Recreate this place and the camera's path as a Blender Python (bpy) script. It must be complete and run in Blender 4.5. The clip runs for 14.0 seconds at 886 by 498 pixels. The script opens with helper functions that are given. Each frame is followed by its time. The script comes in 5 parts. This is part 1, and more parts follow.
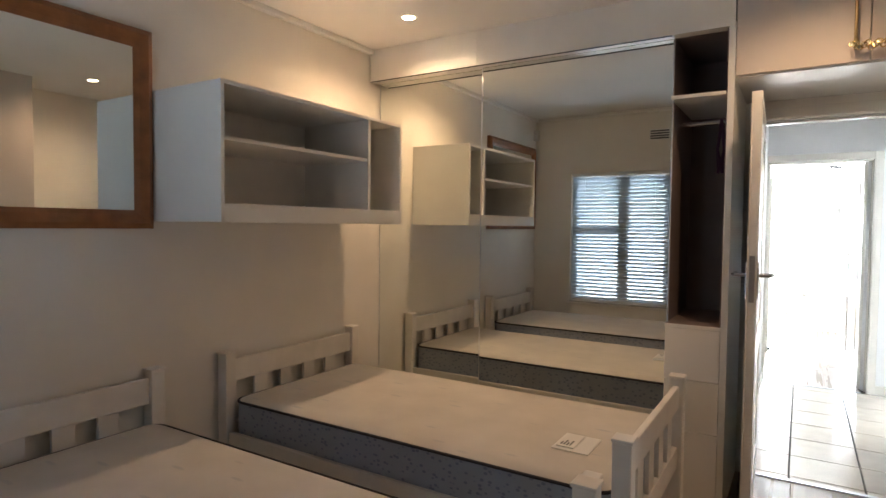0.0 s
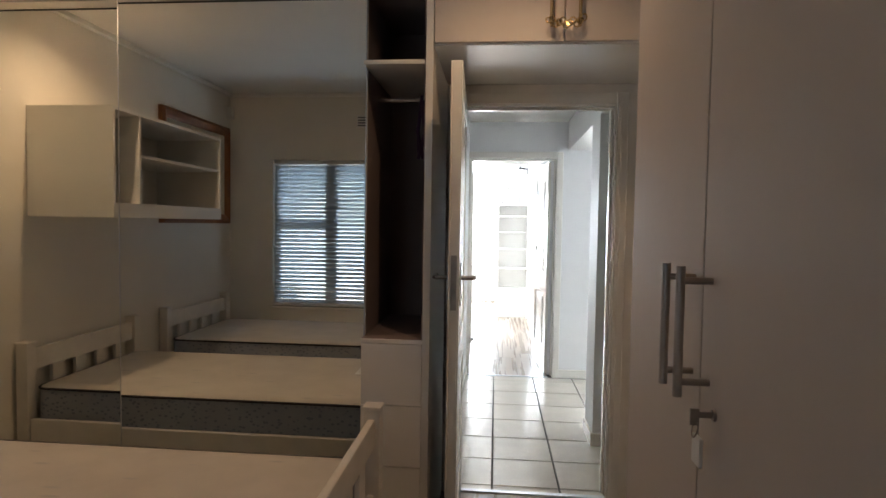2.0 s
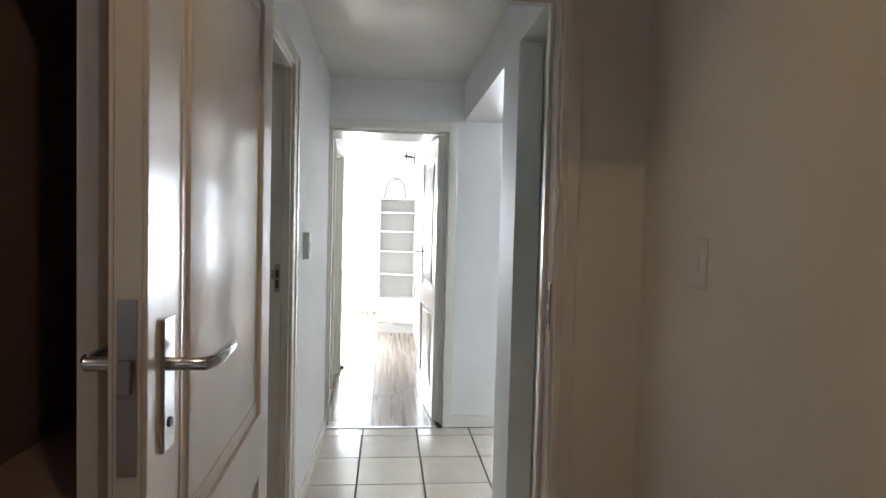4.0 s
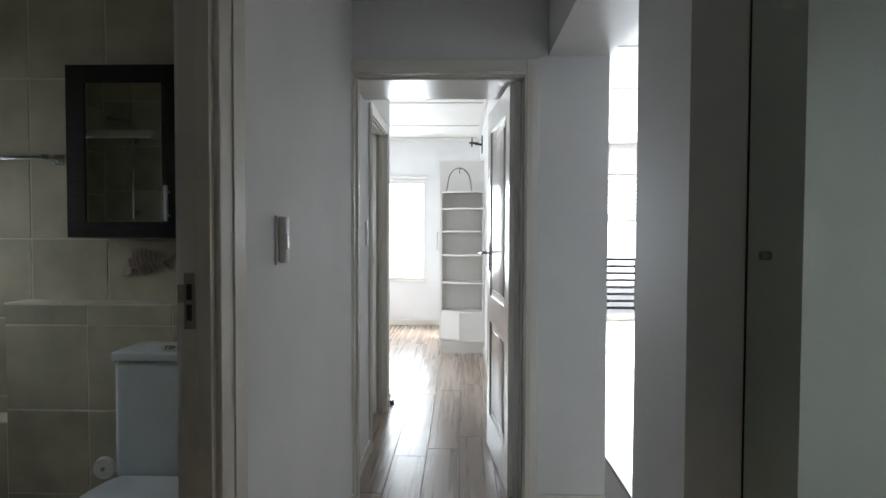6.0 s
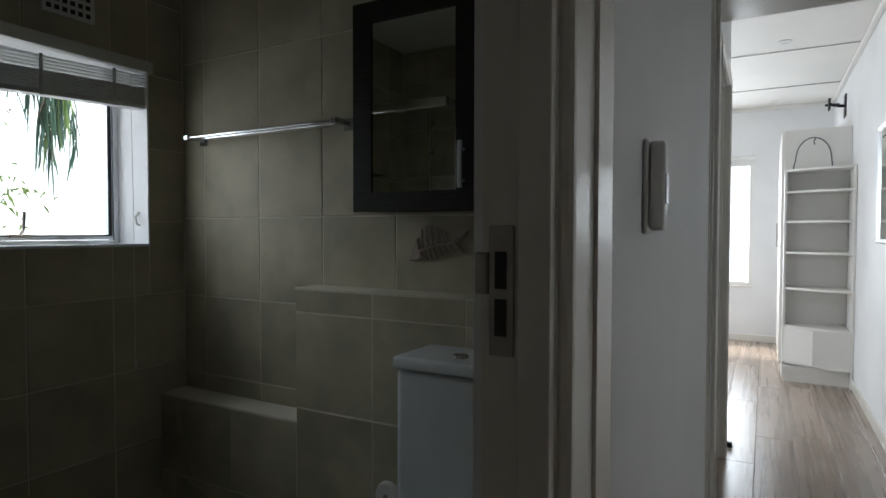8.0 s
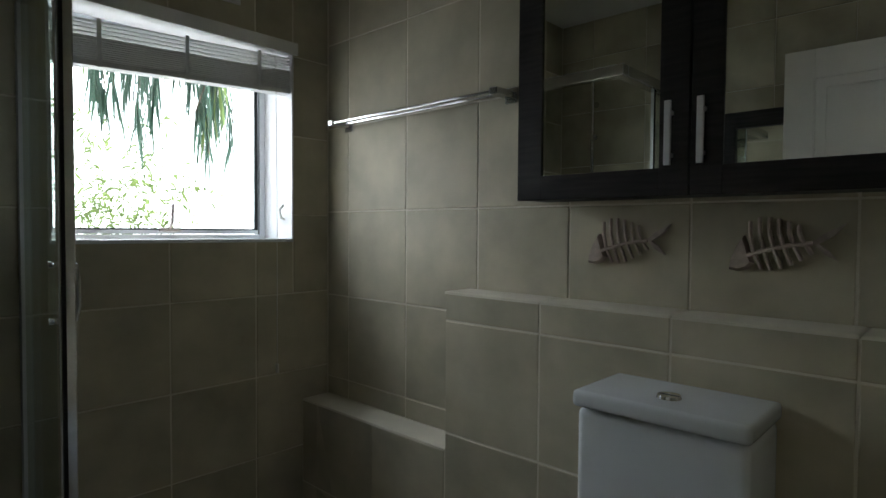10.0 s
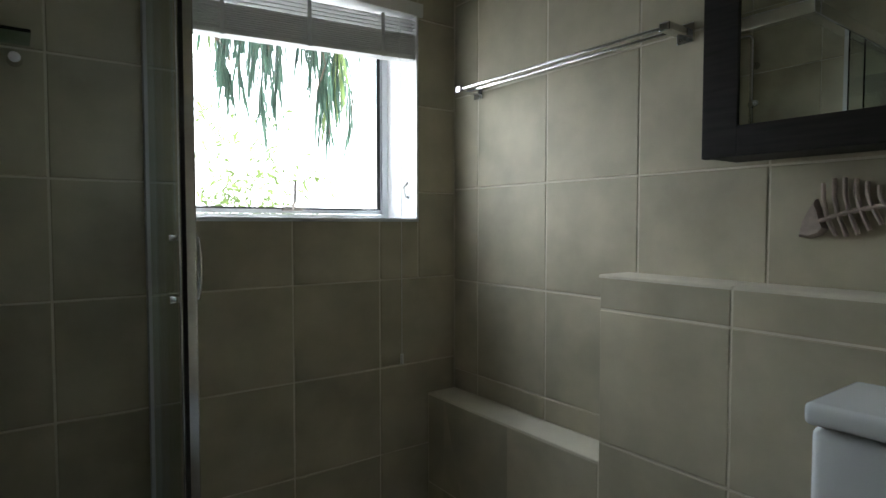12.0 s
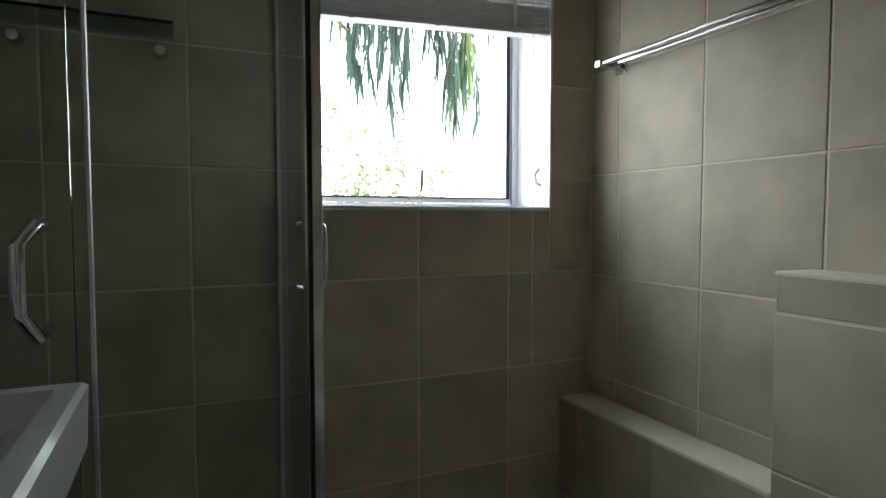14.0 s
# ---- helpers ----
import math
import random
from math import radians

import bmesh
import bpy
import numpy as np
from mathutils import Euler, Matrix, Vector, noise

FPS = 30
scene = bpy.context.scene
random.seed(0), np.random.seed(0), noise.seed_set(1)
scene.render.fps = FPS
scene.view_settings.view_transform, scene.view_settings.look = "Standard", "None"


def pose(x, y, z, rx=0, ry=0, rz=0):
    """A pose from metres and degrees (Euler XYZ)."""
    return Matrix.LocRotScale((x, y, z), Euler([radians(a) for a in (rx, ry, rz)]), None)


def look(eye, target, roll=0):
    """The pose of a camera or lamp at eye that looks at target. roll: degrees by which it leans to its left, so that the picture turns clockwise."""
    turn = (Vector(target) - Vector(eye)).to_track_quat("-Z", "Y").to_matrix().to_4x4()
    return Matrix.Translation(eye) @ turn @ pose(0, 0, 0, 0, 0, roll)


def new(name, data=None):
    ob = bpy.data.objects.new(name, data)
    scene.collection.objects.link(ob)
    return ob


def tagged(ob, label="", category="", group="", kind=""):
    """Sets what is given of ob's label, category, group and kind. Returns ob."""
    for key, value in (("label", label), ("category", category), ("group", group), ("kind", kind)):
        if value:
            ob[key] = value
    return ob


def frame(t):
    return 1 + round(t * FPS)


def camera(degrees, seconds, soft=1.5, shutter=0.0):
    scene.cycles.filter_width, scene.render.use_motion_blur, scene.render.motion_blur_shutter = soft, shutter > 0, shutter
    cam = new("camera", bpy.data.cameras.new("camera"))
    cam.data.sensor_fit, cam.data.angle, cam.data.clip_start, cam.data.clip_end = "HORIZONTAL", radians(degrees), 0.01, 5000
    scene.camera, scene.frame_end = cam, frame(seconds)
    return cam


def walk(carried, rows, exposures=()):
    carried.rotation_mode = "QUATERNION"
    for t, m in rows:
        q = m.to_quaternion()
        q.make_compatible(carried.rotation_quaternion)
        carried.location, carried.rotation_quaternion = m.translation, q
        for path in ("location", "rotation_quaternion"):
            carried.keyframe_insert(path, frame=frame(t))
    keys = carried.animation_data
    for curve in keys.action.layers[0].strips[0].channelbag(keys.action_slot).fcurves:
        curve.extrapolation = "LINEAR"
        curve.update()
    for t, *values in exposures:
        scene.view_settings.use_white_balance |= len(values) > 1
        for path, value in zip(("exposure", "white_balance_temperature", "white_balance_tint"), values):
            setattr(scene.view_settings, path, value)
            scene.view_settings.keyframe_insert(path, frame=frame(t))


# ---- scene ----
cam = camera(74.8, 14.0)
PATH = [
    (0, (-0.024, 0.21, 1.426), (-1.074, 1.91, 1.346), 0.6),
    (0.5, (-0.052, 0.295, 1.438), (-0.893, 2.108, 1.354), 0.7),
    (1, (-0.059, 0.408, 1.437), (-0.617, 2.327, 1.353), 0.9),
    (1.5, (-0.051, 0.634, 1.431), (-0.384, 2.605, 1.347), 1.0),
    (2, (-0.051, 0.954, 1.424), (-0.231, 2.944, 1.338), 0.9),
    (2.5, (-0.051, 1.293, 1.438), (-0.075, 3.291, 1.351), 1.0),
    (3, (-0.016, 1.668, 1.411), (0.134, 3.661, 1.327), 1.3),
    (3.2, (0.002, 1.832, 1.423), (0.197, 3.821, 1.338), 1.5),
    (5.5, (0.215, 3.427, 1.322), (0.329, 5.423, 1.26), 0.5),
    (6, (0.199, 3.711, 1.313), (0.139, 5.71, 1.252), 0.2),
    (6.5, (0.143, 3.94, 1.305), (-0.227, 5.904, 1.246), -0.1),
    (7, (0.036, 4.143, 1.287), (-0.602, 6.038, 1.235), -0.1),
    (7.5, (-0.053, 4.268, 1.25), (-0.877, 6.089, 1.198), -0.0),
    (8, (-0.153, 4.409, 1.22), (-1.125, 6.156, 1.162), 0.1),
    (8.5, (-0.214, 4.507, 1.225), (-1.327, 6.167, 1.153), 0.2),
    (11, (-0.571, 4.73, 1.176), (-2.049, 6.076, 1.114), 0.3),
    (11.5, (-0.621, 4.754, 1.158), (-2.167, 6.021, 1.084), 0.1),
    (12, (-0.668, 4.762, 1.151), (-2.276, 5.948, 1.065), -0.0),
    (12.5, (-0.723, 4.775, 1.141), (-2.381, 5.89, 1.049), -0.1),
    (13, (-0.755, 4.801, 1.127), (-2.481, 5.807, 1.036), 0.0),
    (13.5, (-0.766, 4.811, 1.132), (-2.546, 5.719, 1.033), -0.0),
    (14, (-0.785, 4.807, 1.134), (-2.606, 5.629, 1.03), 0.0),
]
EXPOSURES = [(0.0, 2.78), (0.5, 2.56), (1.0, 2.30), (1.5, 2.06), (2.0, 1.96), (2.5, 1.94), (3.2, 1.84), (5.3, 0.74), (6.5, -0.02), (7.5, -0.27), (8.7, -0.25), (10.8, 1.10), (14.0, 1.10)]
walk(cam, [(t, look(eye, target, roll)) for t, eye, target, roll in PATH], EXPOSURES)

# ---- light ----
world = bpy.data.worlds.new("sky")
scene.world = world
world.use_nodes = True
wn = world.node_tree
sky = wn.nodes.new("ShaderNodeTexSky")
sky.sky_type, sky.sun_disc = "NISHITA", False
SUN_ELEV, SUN_AZ = radians(58), radians(-28)
sky.sun_elevation, sky.sun_rotation = SUN_ELEV, SUN_AZ
wn.links.new(sky.outputs[0], wn.nodes["Background"].inputs[0])
wn.nodes["Background"].inputs[1].default_value = 0.15
sun = new("sun", bpy.data.lights.new("sun", "SUN"))
sun.data.energy, sun.data.angle, sun.data.color = 4.0, radians(0.53), (1, 0.95, 0.88)
sun_from = Vector((math.sin(SUN_AZ) * math.cos(SUN_ELEV), math.cos(SUN_AZ) * math.cos(SUN_ELEV), math.sin(SUN_ELEV)))
sun.matrix_world = look(sun_from * 30, (0, 0, 0))


def area_lamp(name, eye, target, w, h, watts, color):
    lamp = new(name, bpy.data.lights.new(name, "AREA"))
    lamp.data.shape, lamp.data.size, lamp.data.size_y = "RECTANGLE", w, h
    lamp.data.energy, lamp.data.color = watts, color
    lamp.matrix_world = look(eye, target)
    return lamp


def spot_lamp(name, x, y, z, watts, color=(1.0, 0.65, 0.385), angle=150):
    lamp = new(name, bpy.data.lights.new(name, "SPOT"))
    lamp.data.energy, lamp.data.color = watts, color
    lamp.data.spot_size, lamp.data.spot_blend, lamp.data.shadow_soft_size = radians(angle), 0.9, 0.016
    lamp.matrix_world = look((x, y, z), (x, y + 0.001, 0))
    return lamp


DAY = (0.82, 0.91, 1.0)
area_lamp("daylight_far_room", (-0.86, 11.70, 1.31), (-0.86, 5, 1.15), 1.15, 1.3, 40, DAY)
# added fill from an assumed, unseen side window, brightens the far room
area_lamp("fill_far_side", (-3.42, 9.8, 1.35), (0, 9.6, 1.1), 1.45, 1.2, 50, DAY)
area_lamp("daylight_living", (2.2, 12.25, 1.1), (2.2, 5, 1.0), 1.9, 2.0, 262, DAY)
area_lamp("daylight_bath", (-6.8, 5.2, 3.2), (-2.0, 5.5, 1.5), 3.2, 1.4, 60, DAY)
area_lamp("daylight_bath_side", (-2.98, 4.75, 1.60), (-1.5, 5.7, 1.45), 1.0, 1.0, 5, DAY)
area_lamp("daylight_bath_garden", (-3.15, 6.80, 1.65), (-1.9, 4.8, 1.35), 0.8, 1.0, 20, DAY)
area_lamp("daylight_bath_high", (-3.4, 5.45, 2.65), (-1.9, 5.6, 1.1), 1.6, 1.0, 20, DAY)
area_lamp("daylight_bedroom", (-1.64, 0.10, 1.5), (-1.64, 4, 1.0), 1.3, 1.5, 3.4, (0.66, 0.82, 1.0))
spot_lamp("downlight_lamp_bed", -1.99, 2.975, 2.58, 6.4)
spot_lamp("downlight_lamp_door", 0.02, 2.80, 2.585, 4.4)

# ---- materials ----


def mat(name, color, rough=0.5, metal=0.0, var=0.06, scale=6.0, bump=0.05, bump_scale=120.0, coat=0.0, stretch=None, per_object=0.0, spec=0.5):
    """A surface with two scales of tone and a fine relief, in object space."""
    m = bpy.data.materials.new(name)
    m.use_nodes = True
    t = m.node_tree
    b = t.nodes["Principled BSDF"]
    b.inputs["Metallic"].default_value, b.inputs["Coat Weight"].default_value = metal, coat
    b.inputs["Specular IOR Level"].default_value = spec
    co = t.nodes.new("ShaderNodeTexCoord")
    mp = t.nodes.new("ShaderNodeMapping")
    t.links.new(co.outputs["Object"], mp.inputs[0])
    if stretch:
        mp.inputs["Scale"].default_value = stretch
    if per_object:
        info = t.nodes.new("ShaderNodeObjectInfo")
        sc = t.nodes.new("ShaderNodeVectorMath")
        sc.operation = "SCALE"
        sc.inputs[0].default_value = (7.3, 3.1, 5.7)
        t.links.new(info.outputs["Random"], sc.inputs["Scale"])
        t.links.new(sc.outputs[0], mp.inputs["Location"])
    big, fine = t.nodes.new("ShaderNodeTexNoise"), t.nodes.new("ShaderNodeTexNoise")
    big.inputs["Scale"].default_value, big.inputs["Detail"].default_value = scale, 5
    fine.inputs["Scale"].default_value, fine.inputs["Detail"].default_value = bump_scale, 3
    for n in (big, fine):
        t.links.new(mp.outputs[0], n.inputs["Vector"])
    mix = t.nodes.new("ShaderNodeMix")
    mix.data_type = "RGBA"
    lo = [max(0, c * (1 - var * 1.6)) for c in color]
    hi = [min(1, c * (1 + var)) for c in color]
    mix.inputs[6].default_value, mix.inputs[7].default_value = (*lo, 1), (*hi, 1)
    ramp = t.nodes.new("ShaderNodeMapRange")
    ramp.inputs[1].default_value, ramp.inputs[2].default_value = 0.3, 0.7
    t.links.new(big.outputs[0], ramp.inputs[0])
    t.links.new(ramp.outputs[0], mix.inputs[0])
    out = mix.outputs[2]
    if per_object:
        hsv = t.nodes.new("ShaderNodeHueSaturation")
        mr = t.nodes.new("ShaderNodeMapRange")
        mr.inputs[3].default_value, mr.inputs[4].default_value = 1 - per_object, 1 + per_object
        t.links.new(info.outputs["Random"], mr.inputs[0])
        t.links.new(mr.outputs[0], hsv.inputs["Value"])
        t.links.new(out, hsv.inputs["Color"])
        out = hsv.outputs[0]
    t.links.new(out, b.inputs["Base Color"])
    rr = t.nodes.new("ShaderNodeMapRange")
    rr.inputs[3].default_value, rr.inputs[4].default_value = max(0.0, rough * 0.85), min(1.0, rough * 1.2)
    t.links.new(big.outputs[0], rr.inputs[0])
    t.links.new(rr.outputs[0], b.inputs["Roughness"])
    if bump:
        bp = t.nodes.new("ShaderNodeBump")
        bp.inputs["Strength"].default_value, bp.inputs["Distance"].default_value = bump, 0.004
        t.links.new(fine.outputs[0], bp.inputs["Height"])
        t.links.new(bp.outputs[0], b.inputs["Normal"])
    return m


def speckled(name, base, marks, scale, low, high, stretch=(1, 1, 1), rough=0.9, bump_scale=9.0):
    """Cloth with small woven marks over a soft quilting."""
    m = mat(name, base, rough, 0, 0.05, 5, 0.5, bump_scale)
    t = m.node_tree
    b = t.nodes["Principled BSDF"]
    old = b.inputs["Base Color"].links[0].from_socket
    co = t.nodes.new("ShaderNodeTexCoord")
    mp = t.nodes.new("ShaderNodeMapping")
    mp.inputs["Scale"].default_value = stretch
    mp.inputs["Rotation"].default_value = (0.3, 0.4, 0.5)
    t.links.new(co.outputs["Object"], mp.inputs[0])
    v = t.nodes.new("ShaderNodeTexVoronoi")
    v.inputs["Scale"].default_value = scale
    t.links.new(mp.outputs[0], v.inputs["Vector"])
    r = t.nodes.new("ShaderNodeMapRange")
    r.inputs[1].default_value, r.inputs[2].default_value = low, high
    r.inputs[3].default_value, r.inputs[4].default_value = 1, 0
    t.links.new(v.outputs["Distance"], r.inputs[0])
    mix = t.nodes.new("ShaderNodeMix")
    mix.data_type = "RGBA"
    mix.inputs[7].default_value = (*marks, 1)
    t.links.new(old, mix.inputs[6])
    t.links.new(r.outputs[0], mix.inputs[0])
    t.links.new(mix.outputs[2], b.inputs["Base Color"])
    return m


def glass(name, color, rough=0.0):
    m = bpy.data.materials.new(name)
    m.use_nodes = True
    b = m.node_tree.nodes["Principled BSDF"]
    b.inputs["Base Color"].default_value = (*color, 1)
    b.inputs["Transmission Weight"].default_value, b.inputs["Roughness"].default_value, b.inputs["IOR"].default_value = 1, rough, 1.2
    return m


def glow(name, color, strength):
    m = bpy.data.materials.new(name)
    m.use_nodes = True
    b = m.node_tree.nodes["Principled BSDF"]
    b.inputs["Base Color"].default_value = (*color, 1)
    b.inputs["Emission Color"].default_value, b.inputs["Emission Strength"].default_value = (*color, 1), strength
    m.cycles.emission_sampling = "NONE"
    return m


WALL = mat("painted plaster wall", (0.80, 0.76, 0.69), 0.55, var=0.03, scale=2.5, bump=0.12, bump_scale=60)
WALL_COOL = mat("white plaster wall", (0.80, 0.80, 0.80), 0.55, var=0.03, scale=2.5, bump=0.12, bump_scale=60)
CEIL = mat("white ceiling paint", (0.82, 0.80, 0.76), 0.6, var=0.02, scale=2, bump=0.05)
GLOSS = mat("white gloss enamel", (0.80, 0.77, 0.71), 0.215, var=0.03, scale=4, bump=0.03, bump_scale=40)
BOARD = mat("white melamine board", (0.80, 0.78, 0.74), 0.38, var=0.03, scale=3, bump=0.03)
BOARD_IN = mat("dark brown inner board", (0.20, 0.155, 0.145), 0.5, var=0.08, scale=3, bump=0.05)
SPRAYED = mat("sprayed white wardrobe board", (0.56, 0.50, 0.45), 0.62, var=0.03, scale=3, bump=0.06, bump_scale=25)
BEDPAINT = mat("painted white pine", (0.80, 0.76, 0.70), 0.36, var=0.04, scale=9, bump=0.03, bump_scale=30)
MIRROR = mat("silvered mirror", (0.86, 0.89, 0.86), 0.0, 1.0, var=0.0, bump=0)
MIRROR_OLD = mat("old green mirror", (0.70, 0.78, 0.71), 0.02, 1.0, var=0.02, bump=0)
CHROME = mat("chrome", (0.66, 0.67, 0.69), 0.13, 1.0, var=0.02, bump=0)
STEEL = mat("brushed steel", (0.40, 0.36, 0.33), 0.36, 1.0, var=0.04, scale=20, bump=0)
ALU = mat("satin aluminium", (0.62, 0.64, 0.66), 0.36, 1.0, var=0.03, bump=0)
GOLD = mat("tarnished brass", (0.55, 0.42, 0.22), 0.2, 1.0, var=0.1, scale=30, bump=0)
TAN_WOOD = mat("varnished red-brown wood", (0.26, 0.095, 0.03), 0.35, var=0.16, scale=5, bump=0.08, bump_scale=60, stretch=(1, 3, 3))
WENGE = mat("dark wenge veneer", (0.022, 0.019, 0.018), 0.5, var=0.3, scale=8, bump=0.1, stretch=(1, 1, 12), spec=0.25)
LAMINATE = mat("grey-brown laminate plank", (0.33, 0.262, 0.21), 0.27, var=0.12, scale=3.2, bump=0.06, bump_scale=25, stretch=(9, 0.28, 9), per_object=0.10)
TILE_FLOOR = mat("cream ceramic floor tile", (0.66, 0.61, 0.53), 0.16, var=0.05, scale=7, bump=0.05, bump_scale=12, per_object=0.03)
GROUT_DARK = mat("dark floor grout", (0.10, 0.09, 0.08), 0.9, bump=0.2)
TILE_WALL = mat("matt beige wall tile", (0.475, 0.435, 0.322), 0.55, var=0.14, scale=5, bump=0.12, bump_scale=9, per_object=0.06, spec=0.3)
GROUT = mat("cream tile grout", (0.68, 0.64, 0.53), 0.85, bump=0.15)
PORCELAIN = mat("white glazed porcelain", (0.74, 0.78, 0.80), 0.12, var=0.02, bump=0)
PLASTIC = mat("white plastic", (0.80, 0.79, 0.76), 0.35, var=0.02, bump=0)
BLACK = mat("black plastic", (0.02, 0.02, 0.022), 0.4, var=0.05, bump=0)
PURPLE = mat("purple strap", (0.07, 0.02, 0.06), 0.7)
TICKING = speckled("cream quilted mattress cloth", (0.60, 0.56, 0.51), (0.50, 0.48, 0.46), 5.2, 0.10, 0.17, (0.75, 2.9, 1))
BORDER = speckled("blue-grey patterned mattress border", (0.33, 0.36, 0.42), (0.20, 0.22, 0.29), 34, 0.22, 0.34, (1, 1, 1.5))
PIPING = mat("dark navy piping", (0.02, 0.018, 0.024), 0.7)
PAPER = mat("white paper", (0.78, 0.77, 0.74), 0.7, bump=0.1)
PRINT = mat("grey print", (0.12, 0.12, 0.13), 0.7, bump=0)
BLIND = mat("white blind slat", (0.78, 0.78, 0.76), 0.4, var=0.03, bump=0)
BLIND_THIN = mat("thin white blind slat", (0.74, 0.76, 0.78), 0.45, var=0.03, bump=0)
CLEAR = glass("clear window glass", (1, 1, 1))
SHELF_GLASS = glass("green shelf glass", (0.50, 0.68, 0.62), 0.05)
SHOWER_GLASS = glass("green-edged shower glass", (0.88, 0.95, 0.92))
LAMP_GLOW = glow("lit lamp face", (1, 0.78, 0.5), 18)
DRIFT = mat("whitewashed driftwood", (0.46, 0.38, 0.33), 0.8, var=0.2, scale=30, bump=0.3)
LINEN = mat("cream striped throw", (0.70, 0.66, 0.60), 0.95, var=0.05, bump=0.4, bump_scale=180)
STRIPE = mat("brown woven stripe", (0.16, 0.12, 0.10), 0.95, bump=0.4, bump_scale=180)
LEAF = mat("long green leaf", (0.060, 0.105, 0.075), 0.5, var=0.5, scale=3, bump=0)


def translucent(m, color, share):
    """Lets light through a thin leaf or slat."""
    lt = m.node_tree
    trans = lt.nodes.new("ShaderNodeBsdfTranslucent")
    trans.inputs[0].default_value = (*color, 1)
    both = lt.nodes.new("ShaderNodeMixShader")
    both.inputs[0].default_value = share
    lt.links.new(lt.nodes["Principled BSDF"].outputs[0], both.inputs[1])
    lt.links.new(trans.outputs[0], both.inputs[2])
    lt.links.new(both.outputs[0], lt.nodes["Material Output"].inputs[0])


translucent(LEAF, (0.12, 0.22, 0.16), 0.4)
LEAF_PALE = mat("pale yellow-green leaf", (0.17, 0.24, 0.085), 0.6, var=0.4, scale=2, bump=0)
translucent(LEAF_PALE, (0.30, 0.41, 0.15), 0.45)
translucent(BLIND_THIN, (0.62, 0.68, 0.74), 0.45)
BARK = mat("grey bark", (0.16, 0.12, 0.09), 0.9, var=0.3, scale=12, bump=0.6, bump_scale=20)
PAVING = mat("pale concrete paving", (0.45, 0.44, 0.41), 0.85, var=0.15, scale=0.6, bump=0.3)
RENDERED = mat("white rendered garden wall", (0.78, 0.78, 0.76), 0.85, var=0.05, scale=1.5, bump=0.3)
JOINT = mat("grey ceiling joint strip", (0.30, 0.29, 0.28), 0.6)
SEAL_SHADE = mat("black rubber seal and painted shade", (0.012, 0.012, 0.012), 0.6, bump=0)

# ---- mesh helpers ----
AT = {}


def thing(name, label, category, at=(0, 0, 0), group="", kind="", turn=None):
    """An Empty at the thing's base; parts are given in world metres, or in its own metres when it is turned."""
    ob = new(name)
    ob.empty_display_size = 0.05
    if turn is None:
        ob.location, AT[ob] = at, Vector(at)
    else:
        ob.matrix_world, AT[ob] = turn, Vector((0, 0, 0))
    return tagged(ob, label, category, group, kind)


def finish(name, bm, material, smooth=False):
    me = bpy.data.meshes.new(name)
    bmesh.ops.recalc_face_normals(bm, faces=bm.faces)
    if smooth:
        for f in bm.faces:
            f.smooth = True
    bm.to_mesh(me)
    bm.free()
    me.materials.append(material)
    if smooth:
        me.set_sharp_from_angle(angle=radians(40))
    return me


def part(name, bm, material, parent, label="", smooth=False):
    """One mesh object under a thing or under a part."""
    at = AT[parent]
    bmesh.ops.translate(bm, vec=-at, verts=bm.verts)
    ob = new(name, finish(name, bm, material, smooth))
    ob.parent = parent
    AT[ob] = at
    return tagged(ob, label)


def single(name, bm, material, label, category, kind="", group="", smooth=False):
    ob = new(name, finish(name, bm, material, smooth))
    AT[ob] = Vector((0, 0, 0))
    return tagged(ob, label, category, group, kind)


def box(bm, x0, x1, y0, y1, z0, z1, bevel=0.0, seg=2):
    m = Matrix.LocRotScale(((x0 + x1) / 2, (y0 + y1) / 2, (z0 + z1) / 2), None, (abs(x1 - x0), abs(y1 - y0), abs(z1 - z0)))
    made = bmesh.ops.create_cube(bm, size=1, matrix=m)["verts"]
    if bevel:
        es = list({e for v in made for e in v.link_edges})
        bmesh.ops.bevel(bm, geom=es, offset=bevel, segments=seg, profile=0.6, affect="EDGES")
    return bm


def boxes(*rows, bevel=0.0, seg=2):
    bm = bmesh.new()
    for r in rows:
        box(bm, *r, bevel=bevel, seg=seg)
    return bm


def tube(bm, points, radius, sides=10, cap=True):
    """A round bar along points."""
    pts = [Vector(p) for p in points]
    rings = []
    ref = None
    for i, p in enumerate(pts):
        d = (pts[min(i + 1, len(pts) - 1)] - pts[max(i - 1, 0)]).normalized()
        if ref is None:
            ref = d.orthogonal().normalized()
        ref = (ref - d * ref.dot(d)).normalized()
        w = d.cross(ref)
        rings.append([bm.verts.new(p + (ref * math.cos(a) + w * math.sin(a)) * radius) for a in (2 * math.pi * k / sides for k in range(sides))])
    for a, b in zip(rings, rings[1:]):
        for k in range(sides):
            bm.faces.new((a[k], a[(k + 1) % sides], b[(k + 1) % sides], b[k]))
    if cap:
        bm.faces.new(rings[0][::-1])
        bm.faces.new(rings[-1])
    return bm


def bar(points, radius, sides=10):
    return tube(bmesh.new(), points, radius, sides)


def disc(bm, centre, normal, r0, r1, depth, sides=24):
    """A short cone from centre along normal."""
    q = Vector(normal).to_track_quat("Z", "Y").to_matrix().to_4x4()
    bmesh.ops.create_cone(bm, cap_ends=True, segments=sides, radius1=r0, radius2=r1, depth=depth, matrix=Matrix.Translation(Vector(centre) + Vector(normal).normalized() * depth / 2) @ q)
    return bm


